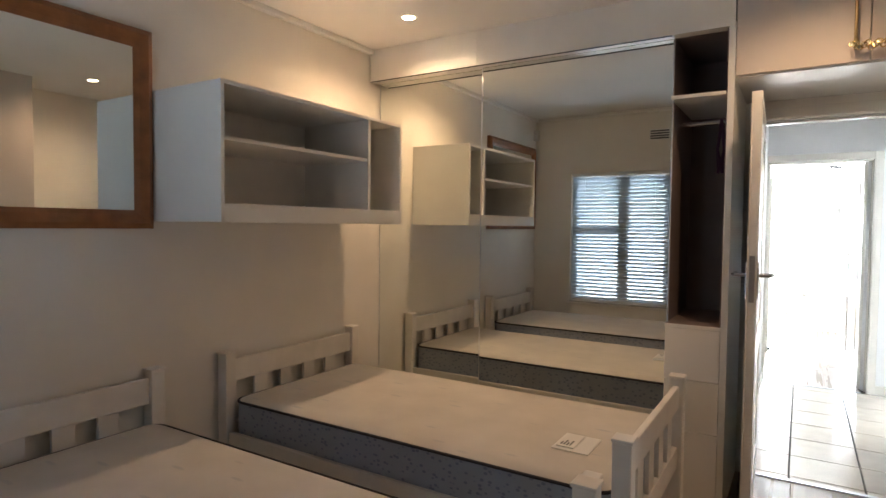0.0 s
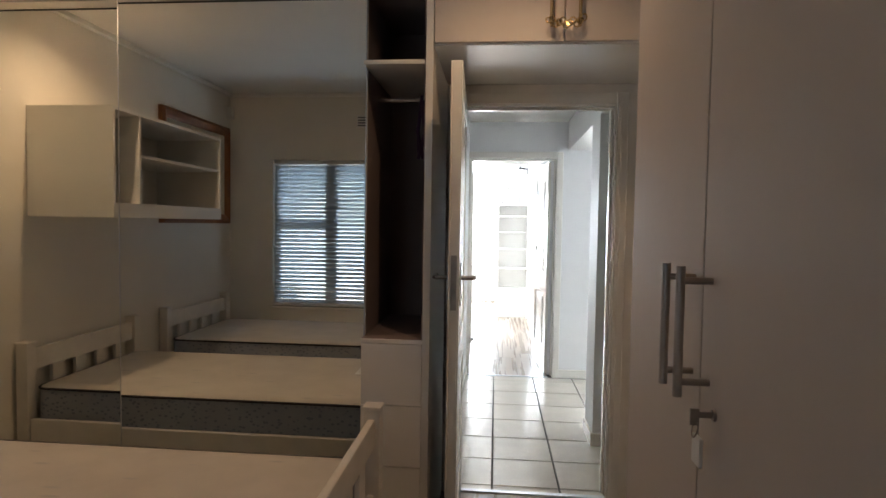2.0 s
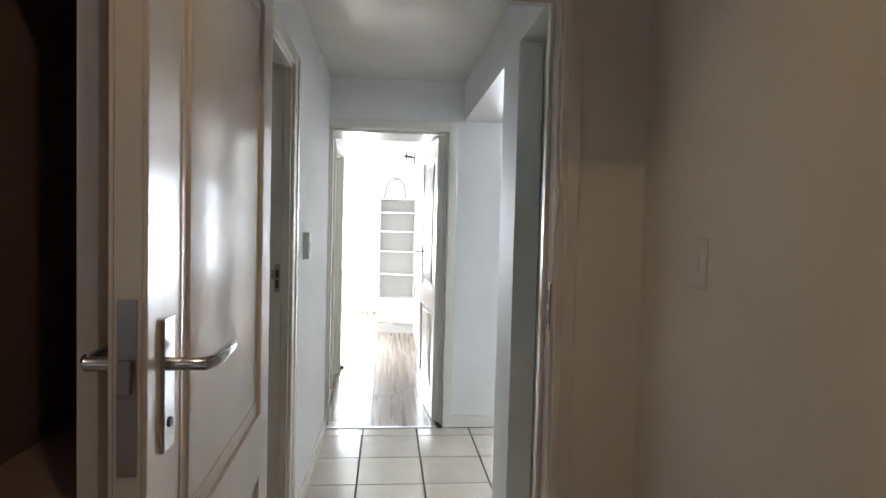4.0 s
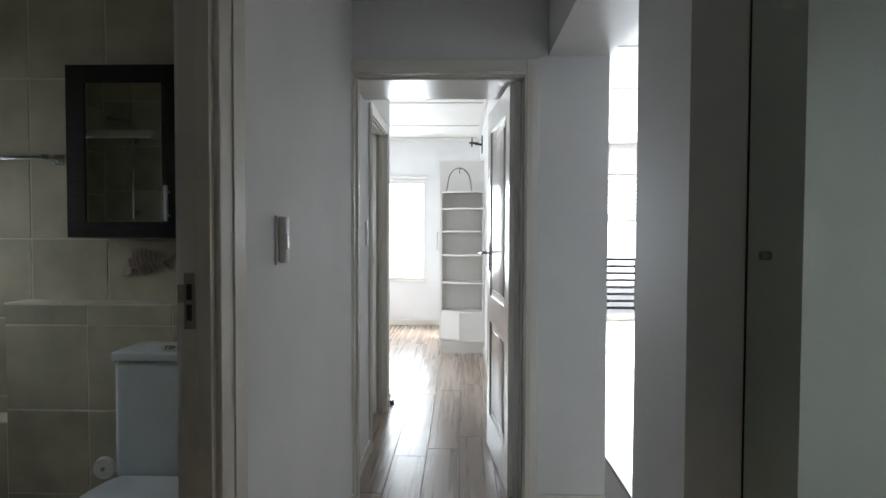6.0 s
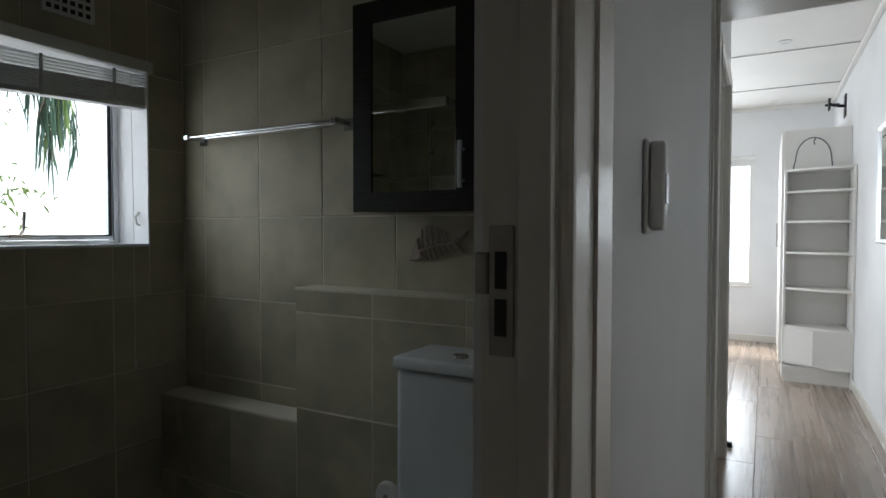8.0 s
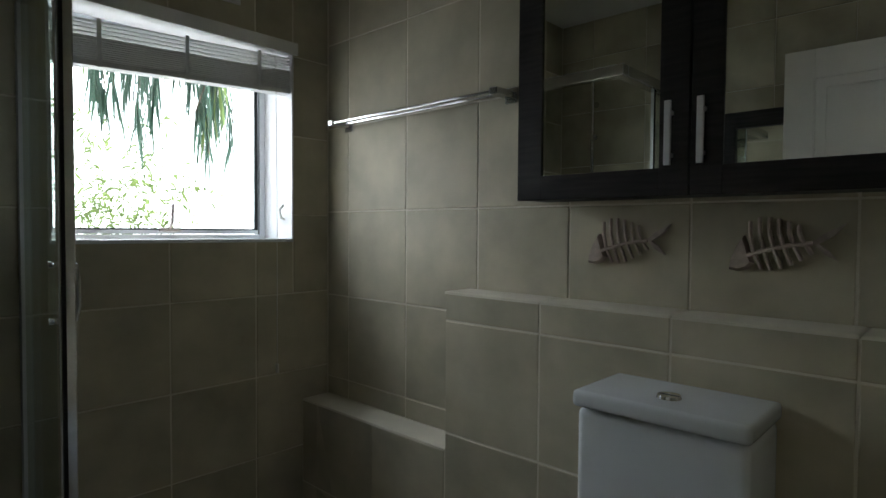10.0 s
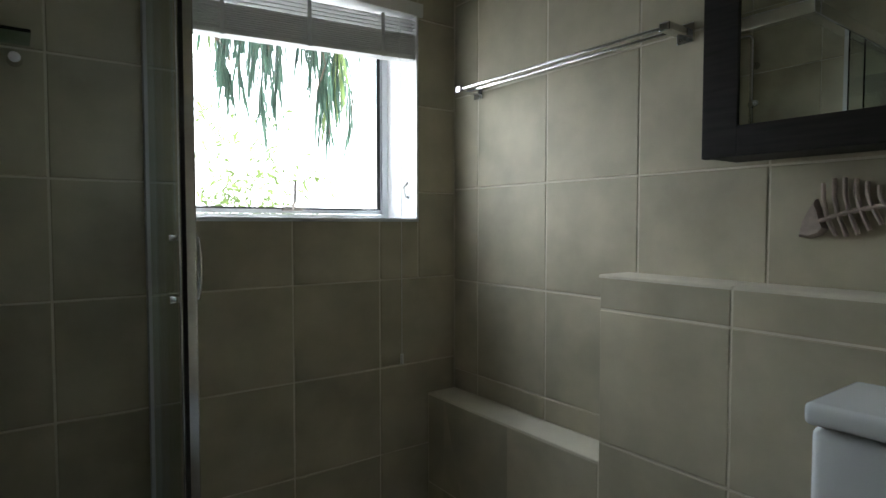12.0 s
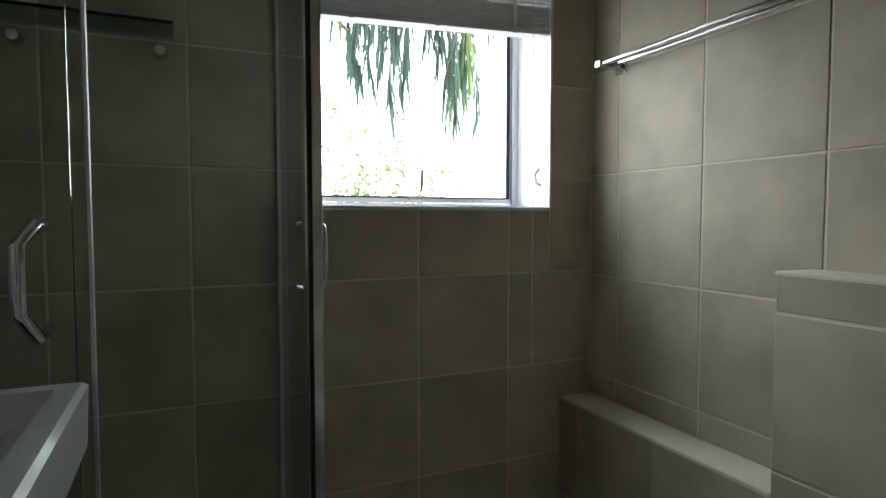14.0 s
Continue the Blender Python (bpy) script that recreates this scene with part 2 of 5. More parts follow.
def loft(rings):
    """Rings of equal count joined to a closed skin."""
    bm = bmesh.new()
    vs = [[bm.verts.new(p) for p in r] for r in rings]
    n = len(vs[0])
    for a, b in zip(vs, vs[1:]):
        for k in range(n):
            bm.faces.new((a[k], a[(k + 1) % n], b[(k + 1) % n], b[k]))
    bm.faces.new(vs[0][::-1])
    bm.faces.new(vs[-1])
    return bm


def structure(name, bm, material, label="", category="wall"):
    return single(name, bm, material, label, category, "structure")


# ---- plan ----
XL, XR = -2.53, 0.80          # bedroom side walls
YW, YM, YD = 0.58, 3.31, 4.00  # window wall, closet face, door wall
HC = 2.60
HX0 = -0.31                    # hall side wall
YE = 6.415                     # hall end wall
BX, BY, BS = -2.35, 6.055, 4.04  # bathroom window wall, rail wall, south wall
FX0, FX1, FY = -0.34, 0.46, 11.75  # far passage and its window wall

# floors
bed_floor = structure("floor_bedroom", boxes((-3.2, 1.4, -1.3, 4.0, -0.12, -0.012)), GROUT_DARK, "grey-brown laminate plank floor in the bedroom", "floor")
hall_floor = structure("floor_hall", boxes((-0.395, 1.05, 4.0, 6.40, -0.12, -0.008), (-2.6, -0.395, 3.9, 6.25, -0.12, -0.008)), GROUT_DARK, "cream ceramic tiled floor with dark grout", "floor")
far_floor = structure("floor_far_room", boxes((-3.6, 0.80, 6.40, 12.0, -0.12, -0.012)), GROUT_DARK, "grey-brown laminate plank floor of the far room", "floor")
living_floor = structure("floor_living", boxes((1.05, 5.6, 3.6, 12.6, -0.12, -0.012), (0.80, 1.05, 6.40, 12.6, -0.12, -0.012)), GROUT_DARK, "laminate plank floor of the bright living room", "floor")
structure("threshold", boxes((-0.26, 0.56, 3.985, 4.02, -0.01, 0.006), (-0.31, 0.46, 6.395, 6.425, -0.01, 0.006), bevel=0.003), ALU, "metal floor strip between laminate and tiles", "threshold")

# bedroom walls
structure("wall_bedroom_left", boxes((XL - 0.15, XL, -1.3, 4.1, 0, HC)), WALL, "cream painted plaster wall behind the headboards")
WX0, WX1, WZ0, WZ1 = -2.12, -1.11, 0.635, 1.995
structure("wall_window", boxes((XL, WX0, YW - 0.10, YW, 0, HC), (WX1, -1.085, YW - 0.10, YW, 0, HC), (WX0, WX1, YW - 0.10, YW, 0, WZ0), (WX0, WX1, YW - 0.10, YW, WZ1, HC)), WALL, "cream plaster wall with a window")
structure("wall_alcove", boxes((-1.19, -1.09, -1.3, YW - 0.10, 0, HC), (-1.09, 0.95, -1.3, -1.15, 0, HC)), WALL, "cream plaster walls of the entry recess")
structure("wall_bedroom_right", boxes((XR, XR + 0.12, -1.15, 4.1, 0, HC)), WALL, "cream plaster wall with a light switch")
structure("wall_door", boxes((XL, -0.27, YD, YD + 0.02, 0, HC), (-0.33, -0.27, YD + 0.02, YD + 0.10, 0, HC), (0.56, XR, YD, YD + 0.10, 0, HC), (-0.27, 0.56, YD, YD + 0.10, 2.045, HC)), WALL, "cream wall with the bedroom doorway")
structure("ceiling_bedroom", boxes((XL - 0.15, XR + 0.12, -1.3, 4.1, HC, HC + 0.12)), CEIL, "white flush ceiling", "ceiling")


def cornice(name, pts, z, label):
    bm = bmesh.new()
    for (x0, y0, x1, y1) in pts:
        box(bm, x0, x1, y0, y1, z - 0.035, z - 0.001, 0.008)
    return structure(name, bm, CEIL, label, "cornice")


cornice("cornice_bedroom", [(XL, YW, XL + 0.035, YM), (XL + 0.035, YW, -1.09, YW + 0.035)], HC, "narrow white ceiling cornice")


def skirting(name, rows, h=0.08, label="white skirting board"):
    return structure(name, boxes(*[(*r, 0, h) for r in rows], bevel=0.004), GLOSS, label, "skirting")


skirting("baseboard_bedroom", [(XL, XL + 0.015, YW, YM), (0.66, XR, YD - 0.015, YD), (XR - 0.015, XR, 2.5, YD - 0.015)])


def door_frame(name, x0, x1, z, y0, y1, label, faces=(-1, 1), axis="y", outer=0.065):
    """A frame lining and its architraves round an opening; axis y: the wall runs along x."""
    root = thing(name, label, "door frame", ((x0 + x1) / 2, (y0 + y1) / 2, 0) if axis == "y" else ((y0 + y1) / 2, (x0 + x1) / 2, 0), kind="structure")
    sw = (lambda a, b, c, d, e, g: (a, b, c, d, e, g)) if axis == "y" else (lambda a, b, c, d, e, g: (c, d, a, b, e, g))
    bm = bmesh.new()
    for r in ((x0 - 0.02, x0, y0 - 0.002, y1 + 0.002, 0, z + 0.02), (x1, x1 + 0.02, y0 - 0.002, y1 + 0.002, 0, z + 0.02), (x0, x1, y0 - 0.002, y1 + 0.002, z, z + 0.02)):
        box(bm, *sw(*r))
    part("lining", bm, GLOSS, root)
    bm = bmesh.new()
    ym = (y0 + y1) / 2 + 0.014
    for r in ((x0, x0 + 0.012, ym - 0.01, ym + 0.02, 0, z - 0.012), (x1 - 0.012, x1, ym - 0.01, ym + 0.02, 0, z - 0.012), (x0, x1, ym - 0.01, ym + 0.02, z - 0.012, z)):
        box(bm, *sw(*r), bevel=0.002)
    part("stop", bm, GLOSS, root)
    for s in faces:
        yb = y0 - 0.016 if s < 0 else y1
        bm = bmesh.new()
        for a, b, c, d in ((x0 - 0.065, x0 - 0.006, 0, z + 0.065), (x1 + 0.006, x1 + outer, 0, z + 0.065), (x0 - 0.006, x1 + 0.006, z + 0.006, z + 0.065)):
            box(bm, *sw(a, b, yb, yb + 0.016, c, d), bevel=0.005)
            if b - a < 0.2:
                m = (a + b) / 2
                box(bm, *sw(m - 0.008, m + 0.008, yb - 0.004 if s < 0 else yb + 0.016, yb if s < 0 else yb + 0.020, c, d - 0.03))
        part("architrave", bm, GLOSS, root)
    return root


bed_frame = door_frame("door_1", -0.265, 0.545, 2.04, YD, YD + 0.10, "white gloss enamelled door frame of the bedroom")
end_frame = door_frame("door_2", -0.30, 0.495, 2.04, YE, YE + 0.10, "white gloss door frame at the end of the hall")
bath_frame = door_frame("door_3", 4.12, 4.884, 2.04, -0.3745, HX0, "white gloss door frame of the bathroom", (1,), axis="x", outer=0.15)
left_frame = door_frame("door_4", 7.16, 7.86, 2.0, FX0 - 0.1, FX0, "white door frame in the passage wall", axis="x")


def strike(frame_ob, bm_rows, recess, label):
    plate = part("strike_plate", boxes(*bm_rows, bevel=0.001), STEEL, frame_ob, label)
    part("latch_hole", boxes(*recess), BLACK, plate)


strike(bath_frame, [(-0.368, -0.345, 4.880, 4.884, 1.110, 1.226), (-0.380, -0.368, 4.876, 4.884, 1.165, 1.202)], [(-0.362, -0.351, 4.8785, 4.8795, 1.128, 1.161), (-0.362, -0.351, 4.8785, 4.8795, 1.170, 1.203)], "worn steel strike plate")
strike(bed_frame, [(0.541, 0.545, 4.0, 4.03, 1.12, 1.25)], [(0.5395, 0.5405, 4.007, 4.023, 1.135, 1.175), (0.5395, 0.5405, 4.007, 4.023, 1.19, 1.23)], "worn steel strike plate")


def lever(root, x, y, z, side, along):
    """A lever handle on its plate at one face of a leaf, in the leaf's metres."""
    y1 = y + side * 0.006
    plate = part("handle_plate", boxes((x - 0.02, x + 0.02, min(y, y1), max(y, y1), z - 0.11, z + 0.06), bevel=0.002), CHROME, root, "chrome lock plate")
    h = bar([(x, y, z), (x, y + side * 0.05, z), (x + along * 0.02, y + side * 0.058, z), (x + along * 0.115, y + side * 0.056, z)], 0.009, 10)
    part("handle", h, CHROME, plate, "chrome lever handle", True)
    part("key_hole", disc(bmesh.new(), (x, y1, z - 0.075), (0, side, 0), 0.007, 0.006, 0.002, 12), BLACK, plate)


def panel_door(name, label, hinge, angle, w, h=2.025, handle_z=1.19, t=0.04):
    """A moulded two-panel leaf; its own x runs from the hinge to the free edge."""
    root = thing(name, label, "door", turn=pose(*hinge, 0, 0, angle))
    part("leaf", boxes((0, w, -t / 2 + 0.004, t / 2 - 0.004, 0.008, h), bevel=0.002), GLOSS, root)
    rows = [(0, 0.12), (w - 0.12, w)]
    for s in (-1, 1):
        y0, y1 = sorted((s * (t / 2 - 0.004), s * (t / 2 + 0.002)))
        bm = bmesh.new()
        for a, b in rows:
            box(bm, a, b, y0, y1, 0.008, h, 0.002)
        for a, b in ((0.008, 0.22), (0.78, 0.93), (h - 0.13, h)):
            box(bm, 0.12, w - 0.12, y0, y1, a, b, 0.002)
        part("stile_frame", bm, GLOSS, root)
        for a, b in ((0.22, 0.78), (0.93, h - 0.13)):
            bm = bmesh.new()
            m0 = s * (t / 2 - 0.002)
            ring = [(0.12, a), (w - 0.12, a), (w - 0.12, b), (0.12, b)]
            tube(bm, [(p, m0, q) for p, q in ring + ring[:1]], 0.0065, 8, False)
            box(bm, 0.165, w - 0.165, *sorted((s * (t / 2 - 0.005), s * (t / 2 + 0.0))), a + 0.045, b - 0.045, 0.006)
            part("panel_moulding", bm, GLOSS, root, smooth=True)
        lever(root, w - 0.06, s * (t / 2 + 0.002), handle_z, s, -1)
    edge = part("lock_plate", boxes((w, w + 0.002, -0.011, 0.011, handle_z - 0.12, handle_z + 0.09)), STEEL, root, "worn steel lock face")
    part("latch_bolt", boxes((w + 0.002, w + 0.012, -0.007, 0.007, handle_z - 0.02, handle_z + 0.02), bevel=0.002), STEEL, edge)
    for z in (0.25, h - 0.25):
        hg = part("hinge", bar([(-0.004, -t / 2 - 0.004, z - 0.05), (-0.004, -t / 2 - 0.004, z + 0.05)], 0.006), STEEL, root)
        part("hinge_leaf", boxes((-0.003, 0.03, -t / 2 - 0.0045, -t / 2 - 0.002, z - 0.05, z + 0.05)), STEEL, hg)
    return root


panel_door("bedroom_door", "white gloss two-panel door standing open against the closet", (-0.232, 3.985, 0), -88.3, 0.835, h=2.04, handle_z=1.215)
panel_door("hall_door", "white gloss two-panel door open into the far room", (0.456, 6.535, 0), 95.2, 0.745, handle_z=1.185)
panel_door("bathroom_door", "white two-panel bathroom door standing wide open", (-0.415, 4.125, 0), 180.5, 0.70, handle_z=1.18)

# ---- closet with sliding mirrors ----
closet = thing("mirror_closet", "built-in closet with two sliding mirror doors and an open end bay", "closet", (-1.43, YM, 0))
part("pelmet", boxes((-1.712, -0.318, YM - 0.004, YM + 0.068, 2.392, HC), (XL, -1.712, YM - 0.004, YM + 0.098, 2.392, HC), bevel=0.003), GLOSS, closet, "cream bulkhead board")
# black strip paints the shadow line below the pelmet
part("shade_strip", boxes((XL, -0.604, YM, YM + 0.012, 2.3885, 2.3915)), SEAL_SHADE, closet, "thin black strip drawn in for the shade under the bulkhead")
part("side_panel", boxes((-0.345, -0.315, YM, YD, 0, 2.415), bevel=0.002), BOARD, closet)
# inner faces of the end bay are a darker brown than the outer boards
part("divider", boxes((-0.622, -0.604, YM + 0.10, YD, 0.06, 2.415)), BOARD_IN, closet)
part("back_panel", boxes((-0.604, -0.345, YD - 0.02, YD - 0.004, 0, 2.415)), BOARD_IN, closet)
part("inner_face", boxes((-0.352, -0.345, YM + 0.02, YD - 0.02, 0.94, 2.415)), BOARD_IN, closet)
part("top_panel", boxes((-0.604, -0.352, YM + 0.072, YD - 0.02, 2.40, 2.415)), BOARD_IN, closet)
part("shelf", boxes((-0.604, -0.352, YM + 0.012, YD - 0.02, 2.075, 2.092), bevel=0.001), BOARD, closet, "white edged shelf")
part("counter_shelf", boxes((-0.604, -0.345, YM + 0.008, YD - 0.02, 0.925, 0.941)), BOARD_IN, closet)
part("shelf_edge", boxes((-0.604, -0.345, YM + 0.003, YM + 0.008, 0.924, 0.942), bevel=0.001), BOARD, closet, "white shelf edging")
part("hanging_rail", bar([(-0.604, 3.62, 1.99), (-0.352, 3.62, 1.99)], 0.012), CHROME, closet, "chrome hanging rail")
for z0, z1 in ((0.665, 0.922), (0.405, 0.661), (0.02, 0.401)):
    part("drawer_front", boxes((-0.602, -0.347, YM + 0.004, YM + 0.022, z0, z1), bevel=0.002), BOARD, closet)
part("plinth", boxes((XL, -0.345, YM + 0.01, YM + 0.03, 0, 0.06), (XL, -0.604, YM + 0.03, YM + 0.135, 0, 0.06)), BOARD, closet)
for n, x0, x1, y0 in (("left", XL + 0.004, -1.64, YM + 0.105), ("right", -1.715, -0.604, YM + 0.075)):
    d = part("sliding_door", boxes((x0, x1, y0 + 0.006, y0 + 0.022, 0.065, 2.413)), BOARD, closet)
    part("mirror", boxes((x0 + 0.004, x1 - 0.004, y0, y0 + 0.005, 0.085, 2.41)), MIRROR, d, "large silvered mirror panel")
    part("edge_trim", boxes((x0, x0 + 0.004, y0 - 0.001, y0 + 0.006, 0.065, 2.413), (x1 - 0.004, x1, y0 - 0.001, y0 + 0.006, 0.065, 2.413), (x0 + 0.004, x1 - 0.004, y0 - 0.001, y0 + 0.006, 0.065, 0.085)), ALU, d)
part("track", boxes((XL, -0.622, YM + 0.100, YM + 0.135, 2.414, 2.43)), ALU, closet)
hanger = thing("hanging_straps", "dark purple straps looped over the closet rail", "strap", (-0.40, 3.62, 1.70))
for dx in (-0.012, 0.010):
    part("strap", bar([(-0.40 + dx, 3.62 + 0.013, 1.74), (-0.40 + dx * 1.6, 3.62 + 0.016, 1.86), (-0.40, 3.635, 1.99), (-0.40, 3.62, 2.006), (-0.40, 3.605, 1.99), (-0.40 - dx * 1.5, 3.60, 1.84), (-0.40 + dx, 3.61, 1.72)], 0.008, 8), PURPLE, hanger, smooth=True)

# overhead cupboard above the doorway
over = thing("overhead_cupboard", "white overhead cupboard with two doors above the bedroom doorway", "cupboard", (0.24, YM, 2.148))
part("carcass", boxes((-0.314, XR - 0.002, YM + 0.022, YD - 0.002, 2.148, HC - 0.002)), GLOSS, over, "white gloss soffit board")
for x0, x1, hx in ((-0.312, 0.203, 0.150), (0.207, 0.797, 0.260)):
    d = part("cupboard_door", boxes((x0, x1, YM, YM + 0.020, 2.155, HC - 0.01), bevel=0.003), SPRAYED, over)
    part("handle", bar([(hx, YM - 0.035, 2.20), (hx, YM - 0.035, 2.44)], 0.007), GOLD, d, "brass bar handle", True)
    for z in (2.23, 2.41):
        part("handle_post", bar([(hx, YM, z), (hx, YM - 0.035, z)], 0.005), GOLD, d)
loop = thing("handle_chain", "tarnished brass chain looped round the cupboard handles", "chain", (0.205, YM - 0.04, 2.21))
for k in range(11):
    a = k / 10
    x, z = 0.138 + 0.134 * a, 2.222 + 0.010 * math.sin(k * 2.1) - 0.012 * math.sin(math.pi * a)
    ring = [(x + 0.011 * math.cos(q), YM - 0.044 + 0.004 * math.sin(q + k), z + 0.012 * math.sin(q)) for q in (2 * math.pi * i / 10 for i in range(11))]
    part("link", bar(ring, 0.0032, 6), GOLD, loop, smooth=True)

# wardrobe along the right
ward = thing("tall_wardrobe", "tall white sprayed wardrobe with steel bar handles", "wardrobe", (0.55, 1.5, 0))
part("carcass", boxes((0.322, XR - 0.002, -1.14, 2.475, 0, HC - 0.002)), SPRAYED, ward)
for k, (y0, y1, hy) in enumerate(((1.968, 2.475, 2.005), (1.225, 1.964, 1.925), (0.445, 1.221, 1.165), (-0.35, 0.441, -0.29), (-1.135, -0.354, -0.41))):
    d = part("wardrobe_door", boxes((0.30, 0.320, y0, y1, 0.07, HC - 0.006), bevel=0.003), SPRAYED, ward)
    part("handle", bar([(0.250, hy, 1.148), (0.250, hy, 1.362)], 0.0075, 12), STEEL, d, "brushed steel bar handle", True)
    for z in (1.172, 1.338):
        part("handle_post", bar([(0.250, hy, z), (0.30, hy, z)], 0.006), STEEL, d)
    if k == 1:
        part("key_lock", disc(bmesh.new(), (0.30, 1.895, 1.128), (-1, 0, 0), 0.010, 0.009, 0.004, 16), STEEL, d)
part("plinth", boxes((0.315, 0.322, -1.14, 2.47, 0, 0.065)), SPRAYED, ward)
keys = thing("key_bunch", "small key with a clear plastic tag hanging in the wardrobe lock", "key", (0.285, 1.895, 1.05))
part("key", boxes((0.272, 0.298, 1.894, 1.897, 1.123, 1.133), (0.262, 0.276, 1.893, 1.898, 1.111, 1.138), bevel=0.001), STEEL, keys)
part("tag", boxes((0.270, 0.276, 1.872, 1.908, 1.050, 1.096), bevel=0.002), PLASTIC, keys, "clear white plastic tag")
part("ring", bar([(0.27 + 0.003 * math.sin(a), 1.895 + 0.011 * math.cos(a), 1.104 + 0.012 * math.sin(a)) for a in (2 * math.pi * i / 12 for i in range(13))], 0.0012, 6), STEEL, keys)

# ---- beds ----


def make_bed(y0, y1, group):
    xh, xf = -2.485, -0.497
    bed = thing("single_bed", "white painted pine single bed with slatted ends", "bed", ((xh + xf) / 2, (y0 + y1) / 2, 0), group)
    for x, zt, rail in ((xh, 0.762, (0.618, 0.735)), (xf, 0.728, (0.590, 0.695))):
        for y in (y0 + 0.03, y1 - 0.03):
            p = part("post", boxes((x - 0.032, x + 0.032, y - 0.032, y + 0.032, 0, zt), bevel=0.006), BEDPAINT, bed)
            part("cap", boxes((x - 0.036, x + 0.036, y - 0.036, y + 0.036, zt, zt + 0.012), bevel=0.004), BEDPAINT, p)
        part("top_rail", boxes((x - 0.014, x + 0.014, y0 + 0.062, y1 - 0.062, *rail), bevel=0.006), BEDPAINT, bed)
        part("low_rail", boxes((x - 0.014, x + 0.014, y0 + 0.062, y1 - 0.062, 0.31, 0.41), bevel=0.006), BEDPAINT, bed)
        n = 4
        for k in range(n):
            yc = y0 + 0.062 + (y1 - y0 - 0.124) * (k + 1) / (n + 1)
            part("slat", boxes((x - 0.009, x + 0.009, yc - 0.043, yc + 0.043, 0.41, rail[0]), bevel=0.003), BEDPAINT, bed)
    for y in (y0 + 0.012, y1 - 0.037):
        part("side_rail", boxes((xh + 0.033, xf - 0.033, y, y + 0.025, 0.255, 0.372), bevel=0.005), BEDPAINT, bed)
    for k in range(9):
        xs = xh + 0.12 + k * 0.213
        part("base_slat", boxes((xs, xs + 0.07, y0 + 0.04, y1 - 0.04, 0.285, 0.302)), BEDPAINT, bed)
    mat_ob = thing("mattress", "cream quilted mattress with a blue-grey border and dark piping", "mattress", ((xh + xf) / 2, (y0 + y1) / 2, 0.303), group)
    mx0, mx1, my0, my1, mz0, mz1 = xh + 0.03, xf - 0.04, y0 + 0.040, y1 - 0.040, 0.303, 0.540

    def ring(inset, z, n=6, r=0.07):
        pts = []
        for cx, cy, a0 in ((mx1 - r, my1 - r, 0), (mx0 + r, my1 - r, 90), (mx0 + r, my0 + r, 180), (mx1 - r, my0 + r, 270)):
            for i in range(n + 1):
                a = radians(a0 + 90 * i / n)
                pts.append((cx + (r - inset) * math.cos(a), cy + (r - inset) * math.sin(a), z))
        return pts
    part("border", loft([ring(0.012, mz0), ring(0.0, mz0 + 0.03), ring(-0.004, (mz0 + mz1) / 2), ring(0.0, mz1 - 0.02)]), BORDER, mat_ob, "blue-grey patterned border", True)
    bm = loft([ring(0.002, mz1 - 0.02), ring(0.006, mz1 - 0.008), ring(0.03, mz1 + 0.004), ring(0.065, mz1 + 0.008)])
    part("top_panel", bm, TICKING, mat_ob, "cream quilted top", True)
    rr = ring(-0.002, mz1 - 0.012)
    part("piping", tube(bmesh.new(), rr + rr[:1], 0.0065, 8, False), PIPING, mat_ob, "dark navy piping", True)


make_bed(2.09, 3.11, "single beds")
make_bed(0.755, 1.76, "single beds")

packet = thing("leaflet_packet", "white printed leaflet in a clear plastic sleeve on the mattress", "leaflet", (-0.765, 2.47, 0.5480))
part("sleeve", boxes((-0.845, -0.695, 2.37, 2.56, 0.5490, 0.5530), bevel=0.001), PLASTIC, packet, "crumpled clear plastic sleeve")
part("leaflet", boxes((-0.83, -0.76, 2.39, 2.54, 0.5540, 0.5600), bevel=0.001), PAPER, packet)
for k in range(4):
    part("print_line", boxes((-0.820 + 0.012 * k, -0.814 + 0.012 * k, 2.405, 2.44 + 0.02 * (k % 2), 0.5603, 0.5608)), PRINT, packet)
tag = thing("mattress_tag", "small white folded cloth tag at the mattress foot", "tag", (-0.615, 2.16, 0.5480))
part("cloth", boxes((-0.65, -0.585, 2.14, 2.20, 0.5490, 0.5700), bevel=0.008), PAPER, tag)

# ---- bedroom walls' things ----
sh = thing("wall_shelf_unit", "white melamine wall shelf unit with three open bays", "shelf", (-2.30, 2.38, 1.432))
S0, S1, SZ0, SZ1, SF = 1.752, 3.005, 1.432, 2.016, -2.045
part("end_panel", boxes((XL, SF, S0, S0 + 0.018, SZ0, SZ1), bevel=0.001), BOARD, sh)
part("end_panel", boxes((XL, SF, S1 - 0.018, S1, SZ0, SZ1), bevel=0.001), BOARD, sh)
part("top", boxes((XL, SF, S0 + 0.018, S1 - 0.018, SZ1 - 0.018, SZ1), bevel=0.001), BOARD, sh)
part("bottom", boxes((XL, SF, S0 + 0.018, S1 - 0.018, SZ0 + 0.060, SZ0 + 0.078), bevel=0.001), BOARD, sh)
part("fascia", boxes((SF - 0.018, SF, S0 + 0.018, S1 - 0.018, SZ0, SZ0 + 0.060), bevel=0.001), BOARD, sh)
part("divider", boxes((XL, SF - 0.002, 2.700, 2.718, SZ0 + 0.078, SZ1 - 0.018)), BOARD, sh)
part("shelf", boxes((XL, SF - 0.010, S0 + 0.018, 2.700, 1.772, 1.788)), BOARD, sh)
